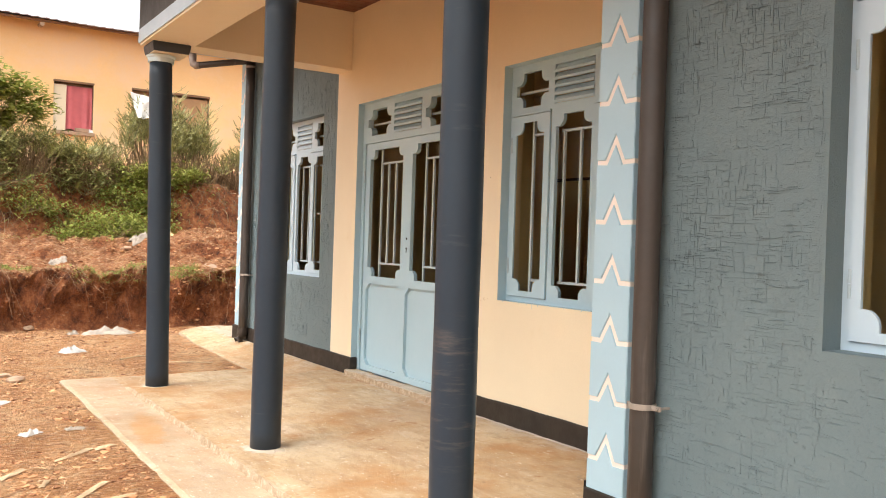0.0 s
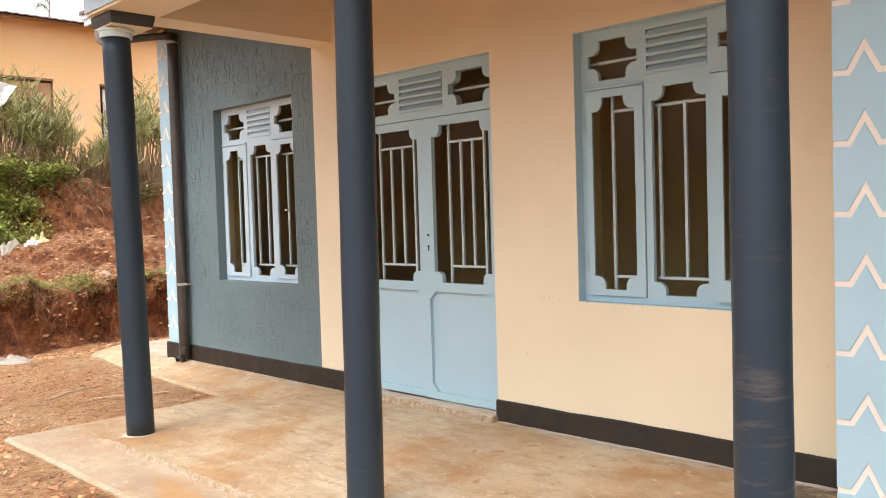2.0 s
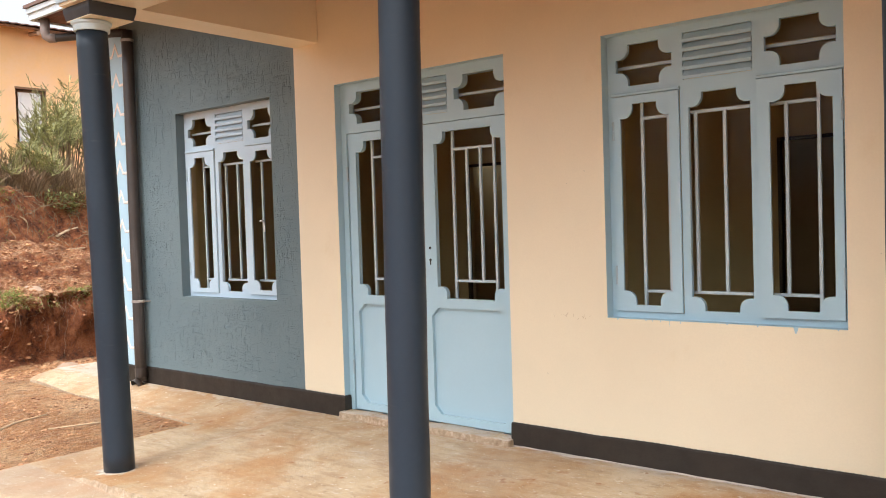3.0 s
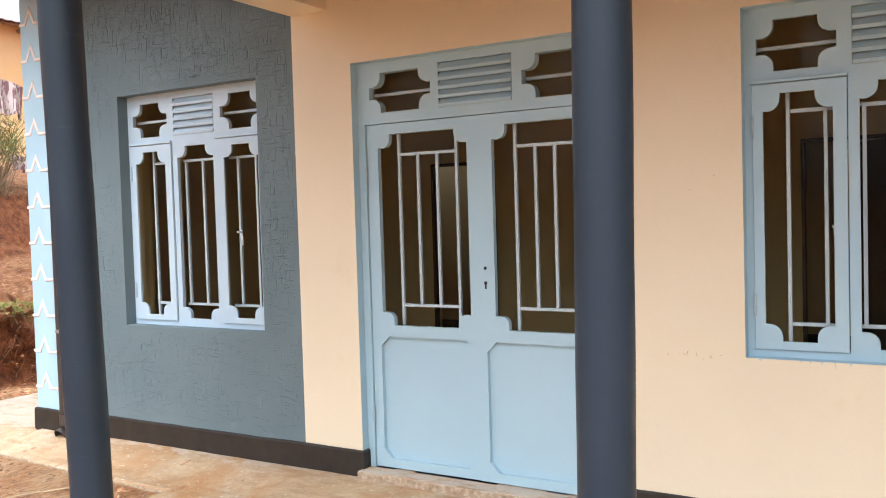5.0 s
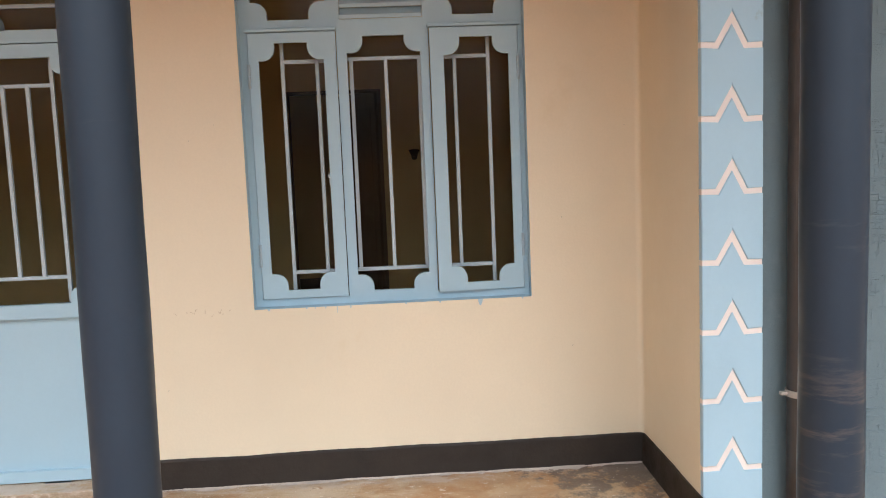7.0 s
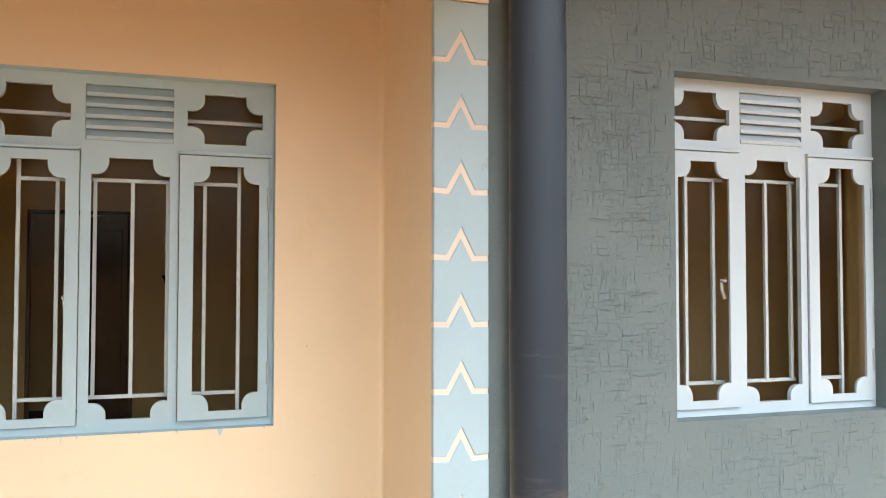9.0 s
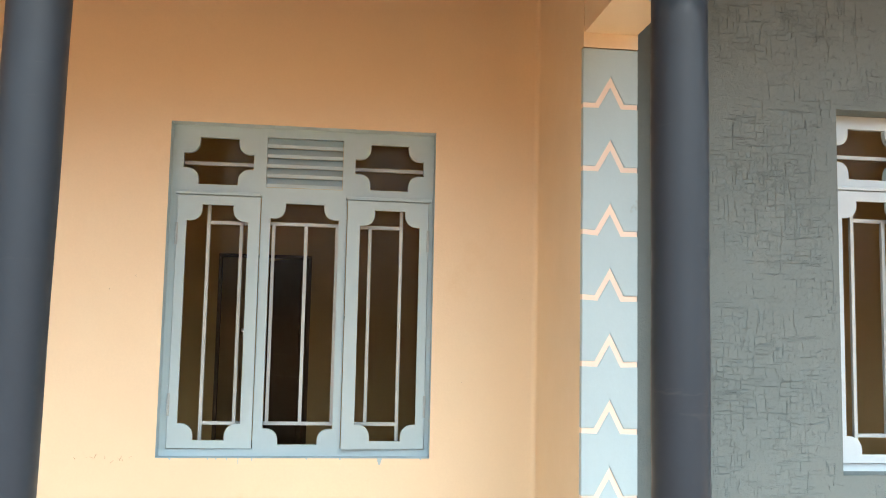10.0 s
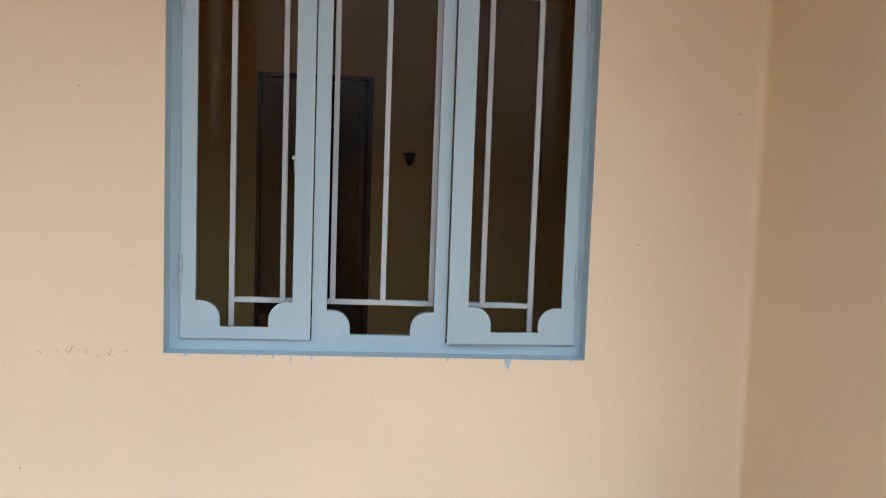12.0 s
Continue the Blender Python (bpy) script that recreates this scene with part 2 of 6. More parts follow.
    mud = ramp(n, l, shrink.outputs[0], [(0.70, (0.75,) * 3), (0.86, (0,) * 3)])
    c = blend(n, l, mud, c, (0.50, 0.255, 0.10))
    broken = ramp(n, l, noise_tex(n, l, 30, 6, 0.7), [(0.34, (0.27, 0.175, 0.10)), (0.52, (0.43, 0.31, 0.20)), (0.68, (0.62, 0.50, 0.38))])
    c = blend(n, l, ramp(n, l, rise.outputs["Z"], [(0.55, (0.9,) * 3), (0.85, (0,) * 3)]), c, broken)
    l.new(c, p.inputs["Base Color"])
    l.new(ramp(n, l, noise_tex(n, l, 2.6, 5), [(0.3, (0.32,) * 3), (0.7, (0.75,) * 3)]), p.inputs["Roughness"])
    bump(n, l, p, noise_tex(n, l, 16, 9, 0.75), 0.7, 0.014)
    return m


def earth():
    """Red earth: pale and trodden where level, dark and raw on the cut faces, by the lie of the surface."""
    m, n, l, p = shader("red_earth")
    flat = ramp(n, l, noise_tex(n, l, 1.6, 8, 0.65), [(0.30, (0.40, 0.150, 0.048)), (0.48, (0.60, 0.275, 0.105)), (0.68, (0.74, 0.46, 0.24))])
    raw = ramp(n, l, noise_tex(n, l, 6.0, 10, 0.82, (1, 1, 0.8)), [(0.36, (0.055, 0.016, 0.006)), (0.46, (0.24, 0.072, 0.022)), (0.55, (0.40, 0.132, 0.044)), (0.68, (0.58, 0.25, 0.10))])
    geo = n.new("ShaderNodeNewGeometry")
    spot = n.new("ShaderNodeSeparateXYZ")
    l.new(geo.outputs["Position"], spot.inputs[0])
    fresh = ramp(n, l, noise_tex(n, l, 3.0, 8, 0.7), [(0.3, (0.30, 0.10, 0.036)), (0.5, (0.47, 0.19, 0.075)), (0.72, (0.63, 0.33, 0.16))])
    flat = blend(n, l, ramp(n, l, spot.outputs["Z"], [(0.45, (0,) * 3), (0.75, (1,) * 3)]), flat, fresh)
    twig = ramp(n, l, noise_tex(n, l, 13, 6, 0.75, (0.8, 2.6, 1)), [(0.53, (0,) * 3), (0.62, (0.8,) * 3)])
    flat = blend(n, l, twig, flat, (0.66, 0.44, 0.25))
    dim = ramp(n, l, noise_tex(n, l, 6, 6, 0.7), [(0.34, (0.7,) * 3), (0.46, (0,) * 3)])
    flat = blend(n, l, dim, flat, (0.25, 0.105, 0.042))
    grit = ramp(n, l, noise_tex(n, l, 17, 6, 0.78), [(0.37, (0.8,) * 3), (0.45, (0,) * 3)])
    flat = blend(n, l, grit, flat, (0.21, 0.075, 0.026))
    scale_like = noise_tex(n, l, 19, 7, 0.78, (0.75, 2.2, 1))
    flat = blend(n, l, ramp(n, l, scale_like, [(0.54, (0,) * 3), (0.60, (0.95,) * 3)]), flat, (0.80, 0.50, 0.285))
    flat = blend(n, l, ramp(n, l, scale_like, [(0.38, (0.65,) * 3), (0.46, (0,) * 3)]), flat, (0.29, 0.108, 0.038))
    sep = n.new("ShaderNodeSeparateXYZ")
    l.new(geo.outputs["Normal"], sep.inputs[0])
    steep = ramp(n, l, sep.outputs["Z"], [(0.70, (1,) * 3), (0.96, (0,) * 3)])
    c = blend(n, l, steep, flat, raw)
    chips = ramp(n, l, noise_tex(n, l, 42, 3, 0.6), [(0.66, (0,) * 3), (0.72, (0.55,) * 3)])
    c = blend(n, l, chips, c, (0.60, 0.40, 0.25))
    l.new(c, p.inputs["Base Color"])
    p.inputs["Roughness"].default_value = 0.92
    flakes = n.new("ShaderNodeTexVoronoi")
    flakes.inputs["Scale"].default_value = 17
    warp = n.new("ShaderNodeMapping")
    warp.inputs["Scale"].default_value = (0.7, 1.9, 1.6)
    l.new(geo.outputs["Position"], warp.inputs["Vector"])
    l.new(warp.outputs[0], flakes.inputs["Vector"])
    tiles = bump(n, l, p, flakes.outputs["Color"], 0.55, 0.03)
    coarse = bump(n, l, p, noise_tex(n, l, 9, 9, 0.75), 1.0, 0.13, tiles)
    bump(n, l, p, noise_tex(n, l, 38, 6, 0.75), 1.0, 0.035, coarse)
    return m


def leaf(name, dark, light, thin=0.4):
    m, n, l, p = shader(name)
    g = n.new("ShaderNodeNewGeometry")
    l.new(ramp(n, l, g.outputs["Random Per Island"], [(0.0, dark), (1.0, light)]), p.inputs["Base Color"])
    p.inputs["Roughness"].default_value = 0.55
    glow = n.new("ShaderNodeBsdfTranslucent")
    l.new(p.inputs["Base Color"].links[0].from_socket, glow.inputs["Color"])
    mx = n.new("ShaderNodeMixShader")
    mx.inputs[0].default_value = thin
    l.new(p.outputs[0], mx.inputs[1])
    l.new(glow.outputs[0], mx.inputs[2])
    l.new(mx.outputs[0], n["Material Output"].inputs["Surface"])
    return m


def tinted_glass():
    m, n, l, p = shader("bronze_window_glass")
    clear = n.new("ShaderNodeBsdfTransparent")
    clear.inputs["Color"].default_value = (0.94, 0.90, 0.77, 1)
    gloss = n.new("ShaderNodeBsdfGlossy")
    gloss.inputs["Roughness"].default_value = 0.03
    fres = n.new("ShaderNodeFresnel")
    fres.inputs["IOR"].default_value = 1.23
    mx = n.new("ShaderNodeMixShader")
    l.new(fres.outputs[0], mx.inputs[0])
    l.new(clear.outputs[0], mx.inputs[1])
    l.new(gloss.outputs[0], mx.inputs[2])
    l.new(mx.outputs[0], n["Material Output"].inputs["Surface"])
    return m


GREY = textured_grey()
CONCRETE = concrete()
EARTH = earth()
GLASS = tinted_glass()
LEAF_LIGHT = leaf("bright_green_leaf", (0.16, 0.19, 0.025), (0.48, 0.49, 0.13))
LEAF_DARK = leaf("deep_green_leaf", (0.12, 0.125, 0.035), (0.44, 0.42, 0.15))
TWIG = leaf("grey_green_twig", (0.10, 0.09, 0.03), (0.42, 0.40, 0.13), 0.0)
DRY = leaf("dry_brown_stem", (0.14, 0.08, 0.038), (0.40, 0.27, 0.14), 0.0)
CLOD = leaf("loose_red_clay", (0.19, 0.065, 0.023), (0.66, 0.34, 0.16), 0.0)
CLOD.node_tree.nodes["Principled BSDF"].inputs["Roughness"].default_value = 0.95
GRASS = leaf("short_grass", (0.16, 0.19, 0.03), (0.44, 0.42, 0.12))


# ---------------------------------------------------------------- mesh helpers
def part(name, bm, material, parent=None, label="", smooth=False):
    """Links a bmesh as one mesh object under a thing, a part, or on its own."""
    me = bpy.data.meshes.new(name)
    bm.normal_update()
    bm.to_mesh(me)
    bm.free()
    for mt in material if isinstance(material, (list, tuple)) else (material,):
        me.materials.append(mt)
    if smooth:
        for f in me.polygons:
            f.use_smooth = True
    ob = new(name, me)
    if parent is not None:
        ob.parent = parent
    if label:
        ob["label"] = label
    return ob


def thing(name, at=(0, 0, 0), label="", category="", group="", kind=""):
    e = new(name)
    e.empty_display_size = 0.1
    e.location = at
    return tagged(e, label, category, group, kind)


def box(bm, x0, x1, y0, y1, z0, z1, bevel=0.0):
    made = bmesh.ops.create_cube(bm, size=1)["verts"]
    for v in made:
        v.co = Vector((x0 + (v.co.x + 0.5) * (x1 - x0), y0 + (v.co.y + 0.5) * (y1 - y0), z0 + (v.co.z + 0.5) * (z1 - z0)))
    if bevel:
        edges = list({e for v in made for e in v.link_edges})
        bmesh.ops.bevel(bm, geom=edges, offset=bevel, segments=2, affect="EDGES", profile=0.5)
    return bm


def boxes(*dims, bevel=0.0):
    bm = bmesh.new()
    for d in dims:
        box(bm, *d, bevel=bevel)
    return bm


def lathe(profile, segments=32, cx=0.0, cy=0.0):
    """Turns (radius, z) pairs round an upright axis; closes both ends."""
    bm = bmesh.new()
    rings = []
    for r, z in profile:
        rings.append([bm.verts.new((cx + r * math.cos(2 * math.pi * k / segments), cy + r * math.sin(2 * math.pi * k / segments), z)) for k in range(segments)])
    for a, b in zip(rings, rings[1:]):
        for k in range(segments):
            bm.faces.new((a[k], a[(k + 1) % segments], b[(k + 1) % segments], b[k]))
    bm.faces.new(list(reversed(rings[0])))
    bm.faces.new(rings[-1])
    return bm


def tube(bm, points, radius, sides=8, cap=True):
    """A round bar along a line of points; radius may be one number or one for each point."""
    pts = [Vector(p) for p in points]
    rads = radius if isinstance(radius, (list, tuple)) else [radius] * len(pts)
    rings = []
    for i, p in enumerate(pts):
        d = (pts[min(i + 1, len(pts) - 1)] - pts[max(i - 1, 0)]).normalized()
        side = d.cross(Vector((0.31, 0.17, 0.93)) if abs(d.z) < 0.9 else Vector((1, 0.2, 0))).normalized()
        other = d.cross(side)
        rings.append([bm.verts.new(p + rads[i] * (math.cos(2 * math.pi * k / sides) * side + math.sin(2 * math.pi * k / sides) * other)) for k in range(sides)])
    for a, b in zip(rings, rings[1:]):
        for k in range(sides):
            bm.faces.new((a[k], a[(k + 1) % sides], b[(k + 1) % sides], b[k]))
    if cap:
        bm.faces.new(list(reversed(rings[0])))
        bm.faces.new(rings[-1])
    return bm


def plate(outline, holes, depth, x0, to_world):
    """A flat sheet of metal with holes: outline and holes are loops of (u, v); it is depth thick, from x0 inwards."""
    bm = bmesh.new()
    edges = []
    for loop in [outline] + holes:
        vs = [bm.verts.new((0, u, v)) for u, v in loop]
        edges += [bm.edges.new((vs[i], vs[(i + 1) % len(vs)])) for i in range(len(vs))]
    bmesh.ops.triangle_fill(bm, use_beauty=True, use_dissolve=False, edges=edges, normal=(-1, 0, 0))
    bmesh.ops.dissolve_limit(bm, angle_limit=0.01, verts=bm.verts[:], edges=bm.edges[:])
    front = bm.faces[:]
    ext = bmesh.ops.extrude_face_region(bm, geom=front)
    for g in ext["geom"]:
        if isinstance(g, bmesh.types.BMVert):
            g.co.x += depth
    bmesh.ops.recalc_face_normals(bm, faces=bm.faces[:])
    for v in bm.verts:
        v.co = to_world(x0 + v.co.x, v.co.y, v.co.z)
    return bm


def wall(name, axis, face, back, a_range, z_range, openings, colour_of, reveal, inside, label, split=()):
    """A wall square to an axis, with its outer face at face and its inner one at back. openings: (a0, a1, z0, z1).
    colour_of(a) gives the slot of the outer face; reveal gives the slot of each opening's sides."""
    inside_of = lambda a, z: any(o[0] < a < o[1] and o[2] < z < o[3] for o in openings)
    As = sorted({*a_range, *split, *(v for o in openings for v in o[:2])})
    Zs = sorted({*z_range, *(v for o in openings for v in o[2:])})
    bm = bmesh.new()
    at = lambda d, a, z: (d, a, z) if axis == "x" else (a, d, z)
    cache = {}

    def v(d, a, z):
        k = (d, a, z)
        if k not in cache:
            cache[k] = bm.verts.new(at(d, a, z))
        return cache[k]

    solid = {}
    for i in range(len(As) - 1):
        for j in range(len(Zs) - 1):
            solid[i, j] = not inside_of((As[i] + As[i + 1]) / 2, (Zs[j] + Zs[j + 1]) / 2)
    for (i, j), s in solid.items():
        if not s:
            continue
        a0, a1, z0, z1 = As[i], As[i + 1], Zs[j], Zs[j + 1]
        f = bm.faces.new((v(face, a0, z0), v(face, a1, z0), v(face, a1, z1), v(face, a0, z1)))
        f.material_index = colour_of((a0 + a1) / 2)
        f = bm.faces.new((v(back, a0, z0), v(back, a0, z1), v(back, a1, z1), v(back, a1, z0)))
        f.material_index = inside
        for (di, dj), (p, q) in {(-1, 0): ((a0, z0), (a0, z1)), (1, 0): ((a1, z0), (a1, z1)), (0, -1): ((a0, z0), (a1, z0)), (0, 1): ((a0, z1), (a1, z1))}.items():
            if not solid.get((i + di, j + dj), False):
                f = bm.faces.new((v(face, *p), v(face, *q), v(back, *q), v(back, *p)))
                mid = (As[i] + As[i + 1]) / 2 + di * 0.5 * (a1 - a0) + di * 0.01, (z0 + z1) / 2 + dj * 0.5 * (z1 - z0) + dj * 0.01
                slot = [reveal[k] for k, o in enumerate(openings) if o[0] < mid[0] < o[1] and o[2] < mid[1] < o[3]]
                f.material_index = slot[0] if slot else colour_of((a0 + a1) / 2)
    bmesh.ops.recalc_face_normals(bm, faces=bm.faces[:])
    return bm

# ---------------------------------------------------------------- ground
MAIN, WING, FRAME_X = 3.53, 2.735, 3.595          # outer faces of the two fronts, and of the window frames in the main one
LEFT_END, GREY_EDGE, INNER_CORNER = 10.28, 7.572, 2.972
WIN_LOW, WIN_TOP = 1.17, 2.83


def smooth_step(a, b, t):
    t = min(1.0, max(0.0, (t - a) / (b - a)))
    return t * t * (3 - 2 * t)


def ground_height(x, y):
    """Trodden yard, then two cut banks one above the other, with the neighbour's terrace on top."""
    wob = 0.35 * noise.noise((x * 0.45, y * 0.1, 3.1)) + 0.14 * noise.noise((x * 1.7, y * 0.3, 7.0))
    yb = y + wob
    reach = max(0.0, 1.2 - x) if y < 8.25 else math.hypot(max(0.0, 3.0 - x), max(0.0, y - 11.6))
    near_slab = smooth_step(0.15, 1.5, reach)
    z = 0.196 - 0.035 * near_slab + 0.03 * noise.noise((x * 0.6, y * 0.6, 0)) * near_slab + 0.022 * noise.noise((x * 3.1, y * 3.1, 4)) * (0.25 + near_slab)
    z -= 0.06 * smooth_step(11.6, 12.8, y)
    far = smooth_step(11.8, 13.0, y)
    z += far * 0.05 * noise.noise((x * 2.2, y * 2.2, 1.5))
    cut = smooth_step(13.15, 13.5, yb)
    z += 0.86 * cut
    z += 0.10 * cut * noise.noise((x * 1.3, y * 1.6, 9))
    z += 0.42 * smooth_step(13.6, 15.6, yb)
    mound = smooth_step(13.7, 14.6, yb) * (1 - smooth_step(15.0, 16.2, yb)) * math.exp(-((x - 4.6) / 1.1) ** 2)
    z += 0.30 * mound
    z += 1.25 * smooth_step(15.9, 17.2, yb + 0.25 * noise.noise((x * 0.9, 0, 5)))
    z += 0.45 * smooth_step(17.2, 20.5, yb)
    rough = smooth_step(13.1, 13.4, yb)
    z += rough * (0.10 * noise.noise((x * 4.2, y * 4.2, z * 3)) + 0.055 * noise.noise((x * 10, y * 10, z * 8)) + 0.025 * noise.noise((x * 23, y * 23, 3)))
    z += far * 0.02 * noise.noise((x * 9, y * 9, 2))
    z += 0.008 * noise.noise((x * 12, y * 12, 6)) * near_slab
    return z


def ground_push(x, y, z):
    """Uneven face of the lower cut, overhung by the turf."""
    k = smooth_step(0.15, 0.9, z) * (1 - smooth_step(13.6, 14.4, y)) * smooth_step(12.7, 13.1, y)
    return -0.24 * k + 0.20 * k * noise.noise((x * 2.6, 0.0, z * 2.4)) + 0.13 * k * noise.noise((x * 6, 0.0, z * 5)) + 0.10 * k * noise.noise((x * 13, y * 4, z * 12)) + 0.04 * k * noise.noise((x * 19, 3, z * 27))


def axis(*spans):
    out = []
    for a, b, step in spans:
        count = max(1, round((b - a) / step))
        out += [a + (b - a) * k / count for k in range(count)]
    return out + [spans[-1][1]]


gx = axis((-900, -120, 260), (-120, -20, 20), (-20, -4, 2), (-4, 0.2, 0.15), (0.2, 6.6, 0.055), (6.6, 12, 0.5), (12, 40, 4), (40, 120, 20), (120, 900, 260))
gy = axis((-900, -120, 260), (-120, -20, 20), (-20, -3, 1.5), (-3, 3, 0.15), (3, 12.4, 0.07), (12.4, 14.6, 0.04), (14.6, 17.6, 0.075), (17.6, 22, 0.4), (22, 60, 6), (60, 120, 20), (120, 900, 260))
verts, faces = [], []
for yy in gy:
    for xx in gx:
        zz = ground_height(xx, yy)
        verts.append((xx, yy + ground_push(xx, yy, zz), zz))
nx = len(gx)
for j in range(len(gy) - 1):
    for i in range(nx - 1):
        faces.append((j * nx + i, j * nx + i + 1, (j + 1) * nx + i + 1, (j + 1) * nx + i))
me = bpy.data.meshes.new("ground")
me.from_pydata(verts, [], faces)
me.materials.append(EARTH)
for f in me.polygons:
    f.use_smooth = True
ground = tagged(new("ground", me), "trodden red earth yard rising to cut clay banks", "ground", kind="structure")


# porch floor: a raised slab with a lower apron in front, fading into a strip along the wall
def floor_height(x, y):
    base = 0.215 + 0.012 * noise.noise((x * 0.9, y * 0.7, 2)) + 0.006 * noise.noise((x * 4, y * 4, 2))
    up = 0.0 if x < 1.621 else 1.0
    raised = 0.255 + 0.048 * smooth_step(1.7, 3.5, x)
    fade = 1 - smooth_step(7.35, 7.75, y) * (1 - smooth_step(3.0, 3.5, x))
    top = base + up * fade * (raised - base)
    if y > 7.6:
        top = max(top, 0.216 + 0.03 * smooth_step(3.0, 3.5, x) * (1 - smooth_step(10.2, 10.8, y)))
    return top + 0.003 * noise.noise((x * 9, y * 9, 5))


def floor_edge(y):
    """The outer edge of the concrete: the apron's front, then the narrow strip along the left wall."""
    wob = 0.010 * noise.noise((0.0, y * 1.3, 8)) + 0.008 * noise.noise((0.0, y * 6, 8))
    return 1.19 + wob if y < 8.25 else 2.98 + 0.10 * smooth_step(8.3, 10.5, y) + 0.10 * smooth_step(10.4, 11.5, y) + wob


def floor_sheet(bm, ys, stops_at):
    """A run of rows of concrete, each from its outer edge to the wall, with a skirt on the open sides."""
    rows = []
    for yy in ys:
        stops = stops_at(yy)
        line = [bm.verts.new((stops[0] - 0.015, yy, 0.02))]
        for k, xx in enumerate(stops):
            worn = abs(xx - 1.62) < 0.03 and yy < 8.25
            slip = 0.014 * noise.noise((0.0, yy * 9, 31)) + 0.012 * noise.noise((xx * 30, yy * 23, 33)) if worn else 0.0
            chip = 0.020 * max(0.0, noise.noise((xx * 40, yy * 14, 35))) if worn and xx > 1.62 else 0.0
            line.append(bm.verts.new((xx + slip, yy, floor_height(xx, yy) - chip - (0.012 if k == 0 else 0))))
        rows.append(line)
    for a, b in zip(rows, rows[1:]):
        for k in range(len(a) - 1):
            bm.faces.new((a[k], a[k + 1], b[k + 1], b[k]))
    for line in (rows[0], rows[-1]):
        end = [bm.verts.new((v.co.x, v.co.y, 0.0)) for v in line]
        for k in range(len(line) - 1):
            bm.faces.new((line[k], line[k + 1], end[k + 1], end[k]))


def porch_stops(y):
    e = floor_edge(y)
    return [e, e + 0.03] + [e + 0.03 + (1.612 - e - 0.03) * k / 4 for k in range(1, 5)] + [1.622] + [1.630 + (3.60 - 1.630) * k / 28 for k in range(29)]


def strip_stops(y):
    e = floor_edge(y + 0.01)
    return [e, e + 0.03] + [e + 0.03 + ((3.60 if y < 10.29 else 5.0) - e - 0.03) * k / 31 for k in range(1, 32)]


bm = bmesh.new()
floor_sheet(bm, axis((-3, 3.0, 0.3), (3.0, 8.245, 0.035)), porch_stops)
floor_sheet(bm, axis((8.2455, 10.3, 0.09), (10.3, 11.6, 0.06)), strip_stops)
bmesh.ops.recalc_face_normals(bm, faces=bm.faces[:])
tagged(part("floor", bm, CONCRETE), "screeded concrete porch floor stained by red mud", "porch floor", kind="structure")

# ---------------------------------------------------------------- walls of the house
W1 = (7.885, 9.228, WIN_LOW - 0.01, WIN_TOP)
W2 = (3.515, 4.848, WIN_LOW, WIN_TOP)
W3 = (0.518, 1.788, 1.222, 2.848)
DOOR = (5.552, 7.122, 0.30, WIN_TOP)
SPLIT = 3.635
HOUSE_TOP = 4.3

bm = wall("wall_front", "x", MAIN, SPLIT, (INNER_CORNER, LEFT_END), (0.0, HOUSE_TOP), [W1, DOOR, W2], lambda a: 1 if a > GREY_EDGE else 0, [1, 2, 2], 3, "", (GREY_EDGE,))
tagged(part("wall_front", bm, [CREAM, GREY, PALE_BLUE, INTERIOR]), "cream and textured grey plastered front wall", "wall", kind="structure")
bm = wall("wall_inner", "x", SPLIT + 0.001, 3.80, (2.80, LEFT_END), (0.0, HOUSE_TOP), [W1, (DOOR[0], DOOR[1], 0.36, DOOR[3]), W2], lambda a: 0, [0, 0, 0], 0, "")
tagged(part("wall_front_lining", bm, [INTERIOR]), "ochre inner face of the front wall", "wall", kind="structure")

bm = wall("wall_wing", "x", WING, 2.87, (-3.0, 2.76), (0.0, HOUSE_TOP), [W3], lambda a: 0, [0], 1, "")
tagged(part("wall_wing", bm, [GREY, INTERIOR]), "textured grey plastered wing wall", "wall", kind="structure")
bm = wall("wall_wing_lining", "x", 2.871, 3.03, (-3.0, 2.74), (0.0, HOUSE_TOP), [W3], lambda a: 0, [0], 0, "")
tagged(part("wall_wing_lining", bm, [INTERIOR]), "ochre inner face of the wing wall", "wall", kind="structure")
bm = boxes((WING + 0.005, 3.62, 2.765, INNER_CORNER, 0.0, HOUSE_TOP))
tagged(part("wall_return", bm, CREAM), "cream plastered side wall of the porch", "wall", kind="structure")


# rounded plaster in the porch's inner corner
bm = bmesh.new()
arc = [(MAIN - 0.028 + 0.028 * math.sin(a), INNER_CORNER + 0.028 - 0.028 * math.cos(a)) for a in [math.pi / 2 * k / 8 for k in range(9)]]
lows = [bm.verts.new((px, py, 0.458)) for px, py in arc]
tops = [bm.verts.new((px, py, 3.72)) for px, py in arc]
for k in range(8):
    bm.faces.new((lows[k], lows[k + 1], tops[k + 1], tops[k]))
bmesh.ops.recalc_face_normals(bm, faces=bm.faces[:])
for f in bm.faces:
    if f.normal.x > 0:
        f.normal_flip()
tagged(part("wall_corner", bm, CREAM, smooth=True), "rounded cream plaster in the porch corner", "wall", kind="structure")


